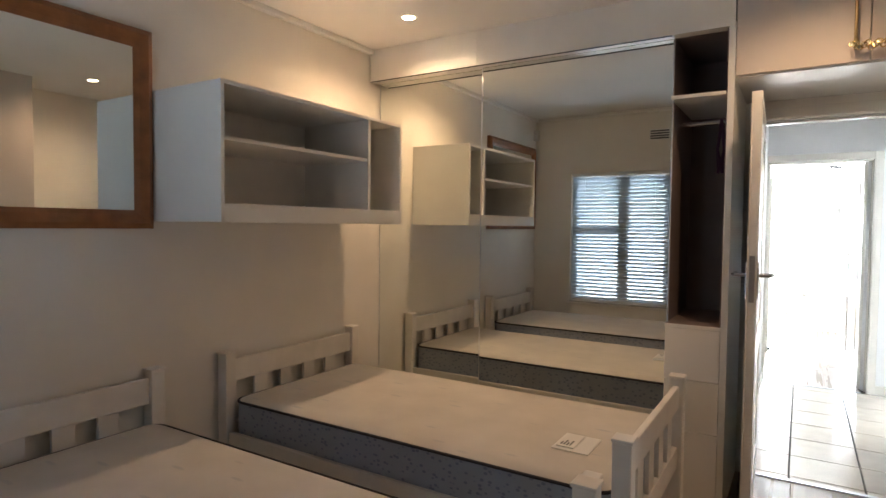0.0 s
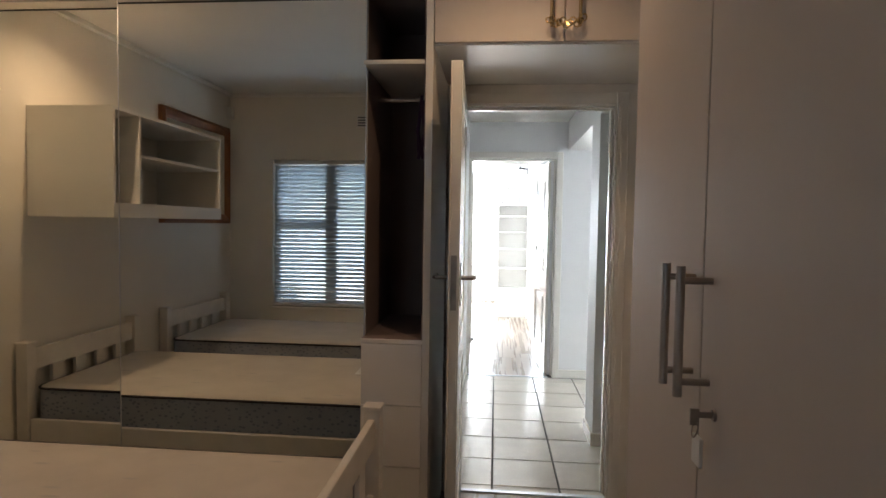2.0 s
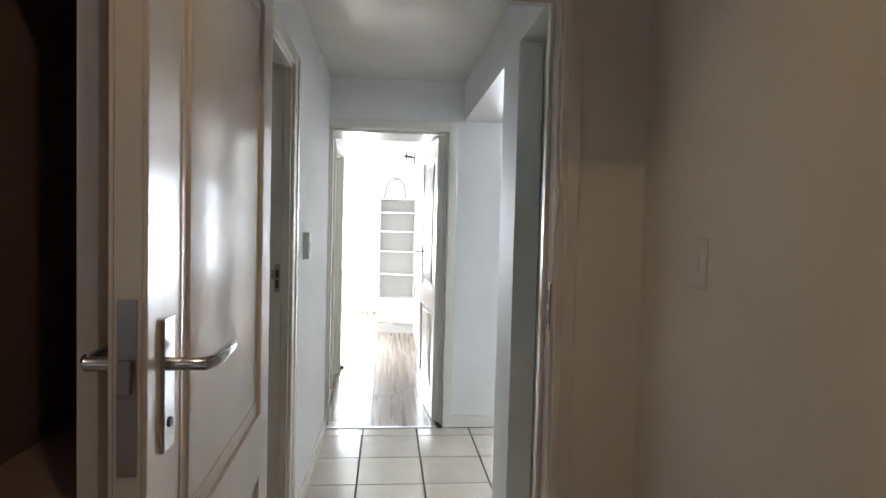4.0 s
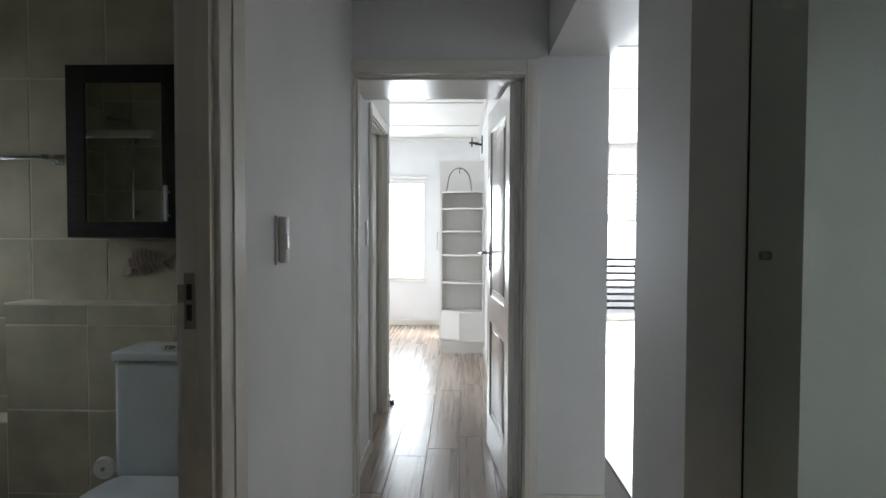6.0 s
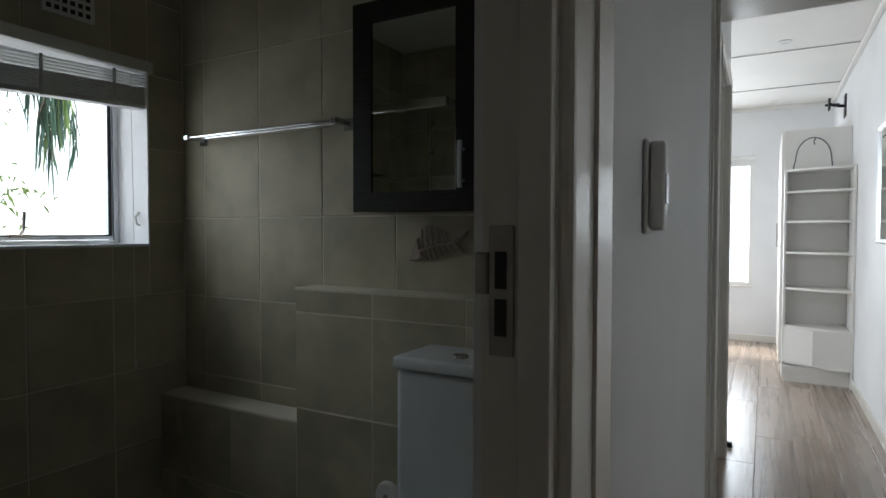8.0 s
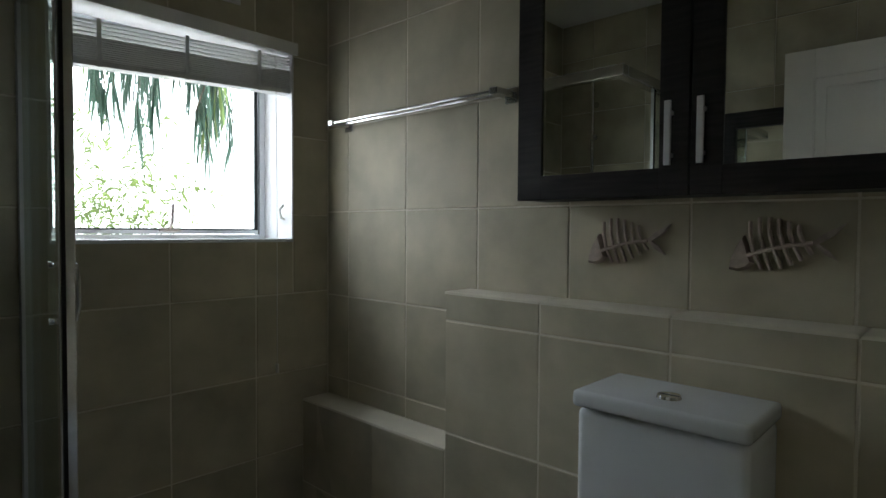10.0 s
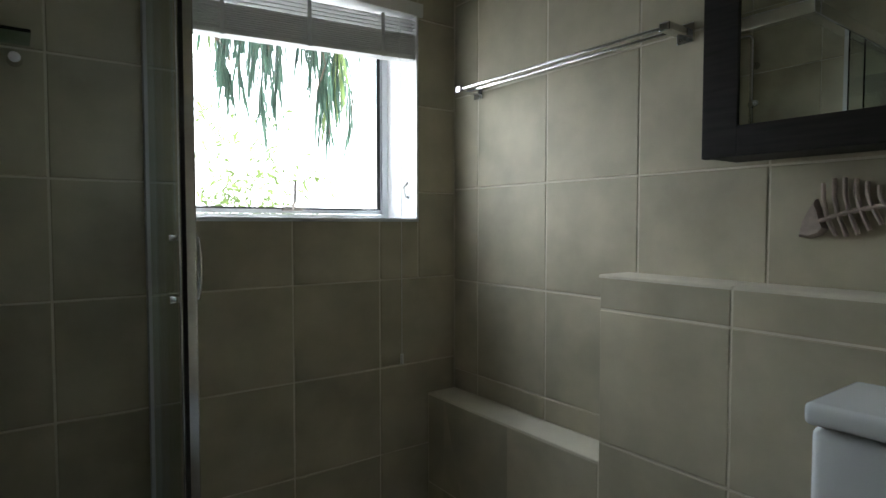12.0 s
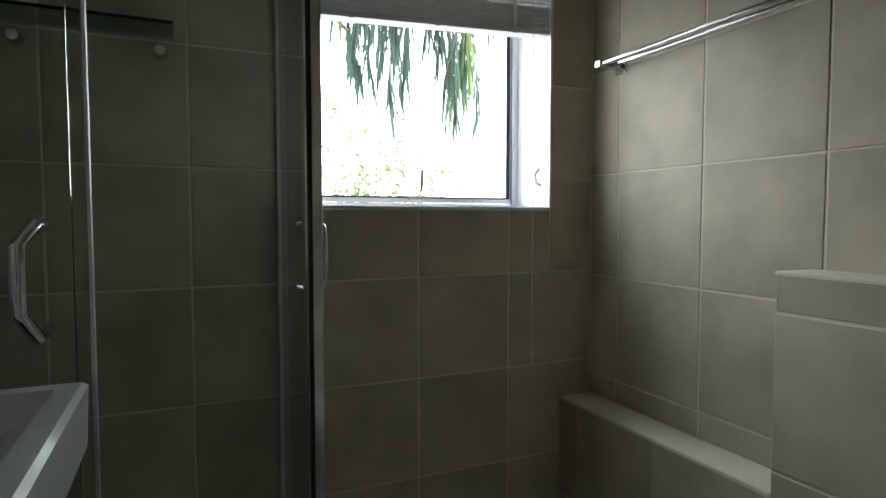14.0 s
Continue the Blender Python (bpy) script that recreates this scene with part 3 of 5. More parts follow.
part("back_panel", boxes((XL + 0.001, XL + 0.005, S0 + 0.018, S1 - 0.018, SZ0 + 0.078, SZ1 - 0.018)), BOARD, sh)


def framed(name, label, x, y0, y1, z0, z1, wide, depth, side, wood, glassmat, category="mirror"):
    """A frame of four mitred lengths on a wall at x, facing side."""
    root = thing(name, label, category, (x, (y0 + y1) / 2, z0))
    prof = [(0, 0.0), (0, depth * 0.7), (wide * 0.3, depth), (wide * 0.75, depth * 0.75), (wide, depth * 0.45), (wide, 0.0)]
    cs = [(y0, z0, 1, 1), (y1, z0, -1, 1), (y1, z1, -1, -1), (y0, z1, 1, -1)]
    for i in range(4):
        a, b = cs[i], cs[(i + 1) % 4]
        bm = loft([[(x + side * d, c[0] + c[2] * w, c[1] + c[3] * w) for w, d in prof] for c in (a, b)])
        part("frame_side", bm, wood, root)
    part("glass", boxes((*sorted((x + side * 0.002, x + side * depth * 0.4)), y0 + wide - 0.004, y1 - wide + 0.004, z0 + wide - 0.004, z1 - wide + 0.004)), glassmat, root, "mirror glass")
    return root


framed("wall_mirror", "large mirror in a red-brown moulded wooden frame", XL, 0.65, 1.742, 1.40, 2.268, 0.080, 0.045, 1, TAN_WOOD, MIRROR)

# window with blind
win = thing("window_1", "white framed bedroom window behind a lowered blind", "window", (-1.64, YW - 0.10, WZ0), kind="structure")
fr = part("window_frame", boxes((WX0, WX0 + 0.05, YW - 0.098, YW - 0.060, WZ0, WZ1), (WX1 - 0.05, WX1, YW - 0.098, YW - 0.060, WZ0, WZ1), (WX0 + 0.05, WX1 - 0.05, YW - 0.098, YW - 0.060, WZ0, WZ0 + 0.05), (WX0 + 0.05, WX1 - 0.05, YW - 0.098, YW - 0.060, WZ1 - 0.05, WZ1), (-1.635, -1.53, YW - 0.098, YW - 0.060, WZ0 + 0.05, WZ1 - 0.05), (WX0 + 0.05, -1.635, YW - 0.098, YW - 0.060, 1.37, 1.42)), PLASTIC, win)
for x0, x1 in ((WX0 + 0.05, -1.635), (-1.53, WX1 - 0.05)):
    pn = part("pane", boxes((x0, x1, YW - 0.084, YW - 0.078, WZ0 + 0.05, WZ1 - 0.05)), CLEAR, win)
    pn.visible_shadow = False
part("window_sill", boxes((WX0 - 0.03, WX1 + 0.03, YW - 0.060, YW + 0.02, WZ0 - 0.025, WZ0), bevel=0.004), GLOSS, win)
blind = thing("venetian_blind", "white slatted blind lowered over the bedroom window", "blind", (-1.64, YW - 0.03, WZ0))
part("headrail", boxes((WX0 + 0.005, WX1 - 0.005, YW - 0.05, YW - 0.004, WZ1 - 0.04, WZ1 - 0.002), bevel=0.003), BLIND, blind)
N = 34
pitch = (WZ1 - 0.05 - WZ0 - 0.03) / N
slat_bm = bmesh.new()
box(slat_bm, -(WX1 - WX0) / 2 + 0.008, (WX1 - WX0) / 2 - 0.008, -0.023, 0.023, -0.0012, 0.0012)
slat_me = finish("slat", slat_bm, BLIND_THIN)
for k in range(N):
    s = new("slat", slat_me)
    s.parent = blind
    s.matrix_basis = Matrix.Translation(((WX0 + WX1) / 2 + 1.64, -0.005, 0.03 + pitch * (k + 0.5))) @ pose(0, 0, 0, 46, 0, 0)
part("bottom_bar", boxes((WX0 + 0.008, WX1 - 0.008, YW - 0.055, YW - 0.015, WZ0 + 0.006, WZ0 + 0.024), bevel=0.003), BLIND, blind)
for x in (WX0 + 0.15, WX1 - 0.15):
    part("ladder_cord", bar([(x, YW - 0.008, WZ0 + 0.01), (x, YW - 0.008, WZ1 - 0.03)], 0.0015, 6), BLIND, blind)
vent = thing("air_vent", "small white louvred air vent high on the wall", "vent", (-1.23, YW, 2.29))
part("plate", boxes((-1.33, -1.13, YW, YW + 0.006, 2.29, 2.40), bevel=0.002), PLASTIC, vent)
for k in range(4):
    part("louvre", boxes((-1.318, -1.142, YW + 0.006, YW + 0.014, 2.302 + 0.024 * k, 2.314 + 0.024 * k), bevel=0.002), PRINT, vent)
sensor = thing("alarm_sensor", "small white alarm sensor high in the wall corner", "sensor", (XL + 0.03, YW + 0.06, 2.36))
part("case", boxes((XL, XL + 0.05, YW + 0.02, YW + 0.08, 2.36, 2.47), bevel=0.008), PLASTIC, sensor)


def downlight(x, y, z, lit=True):
    root = thing("downlight", "small recessed ceiling downlight with a white rim" + (", lit" if lit else ", off"), "ceiling light", (x, y, z), "downlights")
    bm = bmesh.new()
    rings = [[(x + r * math.cos(a), y + r * math.sin(a), zz) for a in (2 * math.pi * k / 28 for k in range(28))] for r, zz in ((0.048, z - 0.001), (0.046, z - 0.006), (0.036, z - 0.007), (0.034, z - 0.001))]
    part("rim", loft(rings), PLASTIC, root, smooth=True)
    part("lamp_face", disc(bmesh.new(), (x, y, z - 0.004), (0, 0, 1), 0.032, 0.032, 0.002), LAMP_GLOW if lit else PLASTIC, root)


downlight(-1.94, 2.92, HC)
downlight(0.02, 2.80, HC)


def light_switch(name, label, x, y, z, side, w=0.07, h=0.115):
    root = thing(name, label, "light switch", (x, y, z))
    x1 = x + side * 0.008
    pl = part("plate", boxes((*sorted((x, x1)), y - w / 2, y + w / 2, z - h / 2, z + h / 2), bevel=0.003), PLASTIC, root)
    part("rocker", boxes((*sorted((x1, x1 + side * 0.004)), y - 0.014, y + 0.014, z - 0.02, z + 0.02), bevel=0.002), PLASTIC, pl)
    return root


light_switch("light_switch", "white plastic light switch beside the bedroom door", XR, 3.70, 1.33, -1)

# ---- hall ----
structure("wall_hall_left", boxes((-0.395, HX0, 4.904, YE, 0, 2.38), (-0.395, HX0, 4.06, 4.10, 0, 2.38), (-0.395, HX0, 4.10, 4.904, 2.06, 2.38)), WALL_COOL, "white plaster hall wall with the bathroom doorway")
structure("wall_hall_end", boxes((-0.62, -0.32, YE, YE + 0.10, 0, 2.6), (0.515, 0.88, YE, YE + 0.10, 0, 2.6), (-0.32, 0.515, YE, YE + 0.10, 2.06, 2.6)), WALL_COOL, "white plaster wall at the hall end")
structure("ceiling_hall", boxes((-0.45, 0.90, 4.10, YE, 2.38, 2.50)), GLOSS, "white gloss painted low hall ceiling", "ceiling")
PX, PY0, PY1 = 0.60, 4.745, 5.05  # pier between the cupboard and the opening
structure("wall_hall_right", boxes((PX, 0.88, PY0, PY1, 0, 2.38)), WALL_COOL, "white plaster pier beside the living room opening")
structure("beam_hall", boxes((PX, 0.88, PY1, YE, 2.12, 2.38)), WALL_COOL, "white plaster beam over the living room opening", "beam")
structure("beam_cupboard", boxes((PX, 0.74, 4.10, PY0, 2.14, 2.38)), WALL_COOL, "white plaster lintel over the mirror cupboard", "beam")
structure("wall_cupboard_back", boxes((0.86, 0.95, 4.10, PY0, 0, 2.6)), WALL_COOL, "white plaster wall behind the mirror cupboard")
skirting("baseboard_hall", [(PX - 0.014, PX, PY0, PY1), (PX - 0.014, 0.69, PY0 - 0.014, PY0), (0.53, 0.88, YE - 0.015, YE), (HX0, HX0 + 0.012, 5.036, YE - 0.02)])
mc = thing("mirror_cupboard", "recessed hall cupboard with greenish sliding mirror doors", "cupboard", (0.72, 4.46, 0))
for y0, y1, x in ((4.106, 4.20, 0.715), (4.16, 4.742, 0.70)):
    d = part("sliding_door", boxes((x + 0.005, x + 0.013, y0, y1, 0.03, 2.138)), BOARD, mc)
    part("mirror", boxes((x, x + 0.005, y0 + 0.004, y1 - 0.004, 0.034, 2.134)), MIRROR_OLD, d, "greenish mirror panel")
    part("edge_trim", boxes((x - 0.001, x + 0.005, y1 - 0.004, y1, 0.03, 2.138), (x - 0.001, x + 0.005, y0, y0 + 0.004, 0.03, 2.138)), SEAL_SHADE, d)
part("finger_knob", disc(bmesh.new(), (0.70, 4.678, 1.275), (-1, 0, 0), 0.008, 0.007, 0.008, 16), STEEL, mc)
part("bottom_track", boxes((0.69, 0.74, 4.104, 4.742, 0, 0.03)), ALU, mc)

remote = thing("wall_intercom", "slim white rounded handset mounted on the hall wall", "intercom", (HX0, 5.27, 1.24))
part("cradle", boxes((HX0, HX0 + 0.008, 5.282, 5.330, 1.218, 1.356), bevel=0.005), PLASTIC, remote)
part("handset", boxes((HX0 + 0.008, HX0 + 0.030, 5.288, 5.324, 1.223, 1.353), bevel=0.008, seg=3), PLASTIC, remote, smooth=True)
part("button_panel", boxes((HX0 + 0.0295, HX0 + 0.0320, 5.295, 5.317, 1.262, 1.305), bevel=0.001), ALU, remote)

# ---- far passage and room ----
structure("wall_passage_left", boxes((FX0 - 0.10, FX0, YE + 0.10, 7.14, 0, HC), (FX0 - 0.10, FX0, 7.88, 8.10, 0, HC), (FX0 - 0.10, FX0, 7.14, 7.88, 2.02, HC)), WALL_COOL, "white plaster passage wall with a doorway")
structure("wall_far_right", boxes((FX1, FX1 + 0.15, YE + 0.10, FY + 0.15, 0, HC)), WALL_COOL, "white plaster wall with a hung mirror")
GX0, GX1, GZ0, GZ1 = -1.45, -0.275, 0.625, 2.01
structure("wall_far_end", boxes((-3.6, GX0, FY, FY + 0.15, 0, HC), (GX1, FX1, FY, FY + 0.15, 0, HC), (GX0, GX1, FY, FY + 0.15, 0, GZ0), (GX0, GX1, FY, FY + 0.15, GZ1, HC)), WALL_COOL, "white plaster wall with a bright window")
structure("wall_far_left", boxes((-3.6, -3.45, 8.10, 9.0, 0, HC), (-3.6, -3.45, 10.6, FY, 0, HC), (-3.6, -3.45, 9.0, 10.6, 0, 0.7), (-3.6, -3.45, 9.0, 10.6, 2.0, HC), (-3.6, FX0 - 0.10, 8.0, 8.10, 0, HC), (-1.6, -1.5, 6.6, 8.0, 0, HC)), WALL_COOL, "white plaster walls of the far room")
cl = boxes((-3.6, FX1 + 0.15, YE + 0.10, FY + 0.15, HC, HC + 0.12))
for y in (7.1, 8.32, 9.54, 10.80):
    box(cl, -3.45, FX1, y - 0.006, y + 0.006, HC - 0.004, HC - 0.0005)
structure("ceiling_far_room", cl, CEIL, "white panelled ceiling with narrow joint lines", "ceiling")
structure("trim_ceiling_joints", boxes(*[(-3.45, FX1 - 0.04, y - 0.005, y + 0.005, HC - 0.0075, HC - 0.0045) for y in (7.1, 8.32, 9.54, 10.80)]), JOINT, "thin grey ceiling joint lines", "trim")
structure("soffit_passage", boxes((FX0, FX1, YE + 0.10, 6.95, 2.045, HC - 0.01)), GLOSS, "white gloss soffit of a cupboard over the passage", "soffit")
cornice("cornice_far_room", [(FX1 - 0.035, 6.96, FX1, FY), (-3.45, FY - 0.035, FX1 - 0.035, FY)], HC, "white cornice in the far room")
skirting("baseboard_far_room", [(FX0, FX0 + 0.012, YE + 0.14, 7.09), (FX0, FX0 + 0.012, 7.93, 8.10), (FX1 - 0.012, FX1, YE + 0.14, FY), (-3.45, FX1 - 0.012, FY - 0.012, FY)])
fw = thing("window_2", "bright white framed window with a sill in the far room", "window", (-0.85, FY, GZ0), kind="structure")
part("window_frame", boxes((GX0, GX0 + 0.04, FY + 0.02, FY + 0.07, GZ0, GZ1), (GX1 - 0.04, GX1, FY + 0.02, FY + 0.07, GZ0, GZ1), (GX0 + 0.04, GX1 - 0.04, FY + 0.02, FY + 0.07, GZ0, GZ0 + 0.04), (GX0 + 0.04, GX1 - 0.04, FY + 0.02, FY + 0.07, GZ1 - 0.04, GZ1)), PLASTIC, fw)
pn = part("pane", boxes((GX0 + 0.04, GX1 - 0.04, FY + 0.042, FY + 0.048, GZ0 + 0.04, GZ1 - 0.04)), CLEAR, fw)
pn.visible_shadow = False
part("window_sill", boxes((GX0, GX1, FY - 0.02, FY + 0.02, GZ0 - 0.02, GZ0), bevel=0.003), GLOSS, fw)
# assumed side window, never in view, added to carry the fill lamp
sw = thing("window_assumed", "assumed unseen side window of the far room, white framed", "window", (-3.52, 9.8, 0.7), kind="structure")
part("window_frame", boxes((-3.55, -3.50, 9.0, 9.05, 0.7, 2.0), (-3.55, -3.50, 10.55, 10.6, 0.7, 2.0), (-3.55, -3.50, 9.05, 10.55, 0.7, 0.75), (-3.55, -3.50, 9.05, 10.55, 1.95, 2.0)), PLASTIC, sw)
fb = thing("roller_blind", "white blind rolled above the far window", "blind", (-0.85, FY, GZ1))
part("roll", bar([(GX0, FY - 0.03, GZ1 + 0.04), (GX1 + 0.02, FY - 0.03, GZ1 + 0.04)], 0.028, 16), BLIND, fb, smooth=True)

# tall cupboard with open end shelves
cup = thing("tall_cupboard", "tall white cupboard beside the far window", "cupboard", (0.2, 10.6, 0))
part("body", boxes((-0.02, FX1 - 0.002, 10.22, 11.3, 0, 2.10), bevel=0.002), BOARD, cup)
part("cupboard_door", boxes((-0.040, -0.021, 10.24, 10.75, 0.08, 2.09), bevel=0.002), BOARD, cup)
part("cupboard_door", boxes((-0.040, -0.021, 10.76, 11.28, 0.08, 2.09), bevel=0.002), BOARD, cup)
part("handle", bar([(-0.04, 10.32, 1.10), (-0.065, 10.32, 1.10), (-0.065, 10.32, 1.30), (-0.04, 10.32, 1.30)], 0.006), STEEL, cup, "steel bow handle")
bk = thing("end_shelf_unit", "white open end shelf unit with six curved shelves", "bookcase", (0.2, 10.0, 0))


def shelf_outline(z, front=9.86):
    pts = [(0.44, 10.215), (-0.015, 10.215), (-0.015, 10.05)]
    for k in range(9):
        a = k / 8
        pts.append((-0.015 + 0.455 * a, 10.05 - 0.20 * math.sin(a * math.pi / 2)))
    return [(x, y, z) for x, y in pts]


part("back_panel", boxes((-0.018, 0.0, 10.04, 10.216, 0, 1.745), (0.0, 0.44, 10.200, 10.216, 0, 1.745)), BOARD, bk)
part("side_panel", boxes((0.440, 0.457, 9.85, 10.216, 0, 1.745)), BOARD, bk)
for z in (0.13, 0.432, 0.748, 1.046, 1.302, 1.548, 1.727):
    part("shelf", loft([shelf_outline(z), shelf_outline(z + 0.018)]), BOARD, bk)
part("plinth", boxes((-0.012, 0.44, 9.92, 9.935, 0, 0.13)), BOARD, bk)
part("front_board", loft([[(x, y, z) for x, y in ((0.44, 9.858), (0.44, 9.87), (0.2, 9.90), (-0.01, 10.05), (-0.013, 10.04), (0.19, 9.888))] for z in (0.148, 0.432)]), BOARD, bk)
cable = thing("looped_cable", "thin black cable looping above the end shelves", "cable", (0.20, 10.15, 1.745))
part("wire", bar([(0.04, 10.12, 1.746)] + [(0.185 - 0.125 * math.cos(a), 10.12, 1.84 + 0.17 * math.sin(a)) for a in (math.pi * k / 14 for k in range(15))] + [(0.32, 10.12, 1.746)], 0.005, 8), PRINT, cable, smooth=True)
part("hook_end", bar([(0.20, 10.12, 2.005), (0.185, 10.11, 1.98), (0.19, 10.11, 1.95)], 0.005, 8), PRINT, cable)
tv = thing("television_bracket", "black wall bracket for a screen, empty", "bracket", (FX1, 10.75, 2.28))
part("wall_plate", boxes((FX1 - 0.012, FX1, 10.68, 10.80, 2.26, 2.46), bevel=0.003), BLACK, tv)
part("arm", bar([(FX1 - 0.01, 10.74, 2.36), (FX1 - 0.07, 10.70, 2.36), (FX1 - 0.12, 10.72, 2.38)], 0.014), BLACK, tv)
part("head_plate", boxes((FX1 - 0.135, FX1 - 0.12, 10.67, 10.77, 2.33, 2.43), bevel=0.003), BLACK, tv)
part("brace", boxes((FX1 - 0.16, FX1 - 0.05, 10.71, 10.73, 2.365, 2.385), bevel=0.003), BLACK, tv)
framed("passage_mirror", "frameless-looking silver edged mirror on the passage wall", FX1, 7.72, 8.85, 1.155, 1.87, 0.03, 0.02, -1, ALU, MIRROR)
light_switch("passage_switch", "white double light switch beside the passage doorway", FX0, 7.02, 1.30, 1, 0.07, 0.14)
panel_door("passage_door", "white door standing ajar in the passage doorway", (FX0 - 0.08, 7.845, 0), -115, 0.67)
downlight(-0.05, 9.30, HC, False)
downlight(-0.09, 11.45, HC, False)
stool = thing("wooden_bed_end", "orange-brown wooden bed leg and end rail in the far room", "bed", (-0.9, 11.3, 0))
part("leg", boxes((-0.80, -0.74, 11.22, 11.28, 0, 0.36), bevel=0.005), TAN_WOOD, stool)
part("rail", boxes((-1.9, -0.80, 11.235, 11.265, 0.20, 0.33), bevel=0.004), TAN_WOOD, stool)
part("leg", boxes((-1.96, -1.90, 11.22, 11.28, 0, 0.36), bevel=0.005), TAN_WOOD, stool)
stop = thing("door_stop", "small dark floor door stop", "door stop", (-0.315, 8.06, 0))
part("cap", disc(bmesh.new(), (-0.315, 8.06, 0), (0, 0, 1), 0.018, 0.014, 0.03), BLACK, stop)

# ---- living room ----
LY = 12.30
structure("wall_living_far", boxes((0.61, 1.2, LY, LY + 0.15, 0, HC), (3.19, 5.6, LY, LY + 0.15, 0, HC), (1.2, 3.19, LY, LY + 0.15, 2.16, HC)), WALL_COOL, "white plaster wall with a wide glazed door")
structure("wall_living_side", boxes((5.45, 5.6, 3.6, LY, 0, HC), (0.95, 5.45, 3.6, 3.75, 0, HC), (0.61, 0.64, YE + 0.10, LY, 0, HC)), WALL_COOL, "white plaster walls of the living room")
lc = boxes((0.61, 5.6, 3.6, LY + 0.15, HC, HC + 0.12))
structure("ceiling_living", lc, CEIL, "white panelled living room ceiling", "ceiling")
structure("trim_living_joints", boxes(*[(0.9, 5.45, y - 0.005, y + 0.005, HC - 0.004, HC - 0.0005) for y in (5.4, 6.6, 7.8, 9.0, 10.2, 11.4)]), JOINT, "thin grey ceiling joint lines", "trim")
gd = thing("window_3", "glazed balcony door with white frames", "glass door", (2.2, LY, 0), kind="structure")
for x0, x1 in ((1.2, 1.26), (2.16, 2.24), (3.13, 3.19)):
    part("window_frame", boxes((x0, x1, LY + 0.03, LY + 0.09, 0, 2.16)), PLASTIC, gd)
part("window_frame", boxes((1.26, 3.13, LY + 0.032, LY + 0.088, 2.10, 2.158), (1.26, 3.13, LY + 0.032, LY + 0.088, 0, 0.06)), PLASTIC, gd)
for x0, x1 in ((1.26, 2.16), (2.24, 3.13)):
    pn = part("pane", boxes((x0, x1, LY + 0.057, LY + 0.063, 0.06, 2.10)), CLEAR, gd)
    pn.visible_shadow = False
lb = thing("raised_blind", "white slatted blind half raised over the balcony door", "blind", (2.2, LY - 0.05, 1.7))
for k in range(7):
    part("slat", boxes((1.22, 3.17, LY - 0.06, LY - 0.015, 1.60 + 0.06 * k, 1.618 + 0.06 * k), bevel=0.002), BLIND, lb)
part("stack", boxes((1.22, 3.17, LY - 0.06, LY - 0.015, 1.46, 1.575), bevel=0.004), BLIND, lb, "gathered slats")
part("headrail", boxes((1.22, 3.17, LY - 0.065, LY - 0.002, 2.02, 2.08), bevel=0.004), BLIND, lb)
rail_ob = thing("balcony_rail", "dark slatted balcony balustrade outside the glazed door", "balustrade", (2.2, 13.4, 0))
for k in range(8):
    part("slat", boxes((0.6, 3.26, 13.38, 13.42, 0.03 + 0.115 * k, 0.075 + 0.115 * k), bevel=0.003), BLACK, rail_ob)
for x in (0.7, 1.9, 3.1):
    part("post", boxes((x, x + 0.04, 13.42, 13.46, 0, 0.88)), BLACK, rail_ob)

# armchair with striped throw
ac = thing("armchair", "armchair draped with a cream throw with brown stripes", "armchair", turn=pose(2.98, 10.42, 0, 0, 0, 108))


def drape(z, grow, fold, n=96, hx=0.46, hy=0.44):
    """One level of hanging cloth round the chair, with soft folds."""
    ring = []
    for k in range(n):
        q = 2 * math.pi * k / n
        c, q2 = math.cos(q), math.sin(q)
        m = 1 / (abs(c) ** 5 + abs(q2) ** 5) ** 0.2
        g = grow + fold * (math.sin(q * 17) + 0.6 * math.sin(q * 29 + 1.3))
        ring.append(((hx + g) * c * m, (hy + g) * q2 * m, z + 0.4 * fold * math.sin(q * 11)))
    return ring


def cloth_level(z):
    return drape(z, 0.10 * (0.40 - z) ** 0.9, 0.022 * (0.42 - z))


part("skirt", loft([cloth_level(z) for z in (0.05, 0.12, 0.20, 0.28, 0.34, 0.385)] + [drape(0.41, -0.03, 0.0), drape(0.42, -0.08, 0.0)]), LINEN, ac, "cream throw hanging in soft folds", True)
for z, h in ((0.155, 0.022), (0.205, 0.028), (0.33, 0.045)):
    part("stripe", loft([[(x * 1.006, y * 1.006, zz) for x, y, zz in cloth_level(q)] for q in (z, z + h / 2, z + h)]), STRIPE, ac, "brown woven stripe", True)
part("seat", boxes((-0.32, 0.32, -0.25, 0.44, 0.36, 0.47), bevel=0.05, seg=4), LINEN, ac, smooth=True)


def roll(x, y0, y1, z, r, bulge=0.02):
    """A padded arm, swollen in the middle and rounded at its front."""
    rings = []
    for k in range(13):
        f = k / 12
        e = r * (1 - max(0, (f - 0.8) / 0.2) ** 3 * 0.6) + bulge * math.sin(math.pi * f)
        rings.append([(x + e * math.cos(a), y0 + (y1 - y0) * f, z + (0.85 if math.sin(a) > 0 else 1.6) * e * math.sin(a)) for a in (2 * math.pi * j / 24 for j in range(24))])
    return loft(rings)


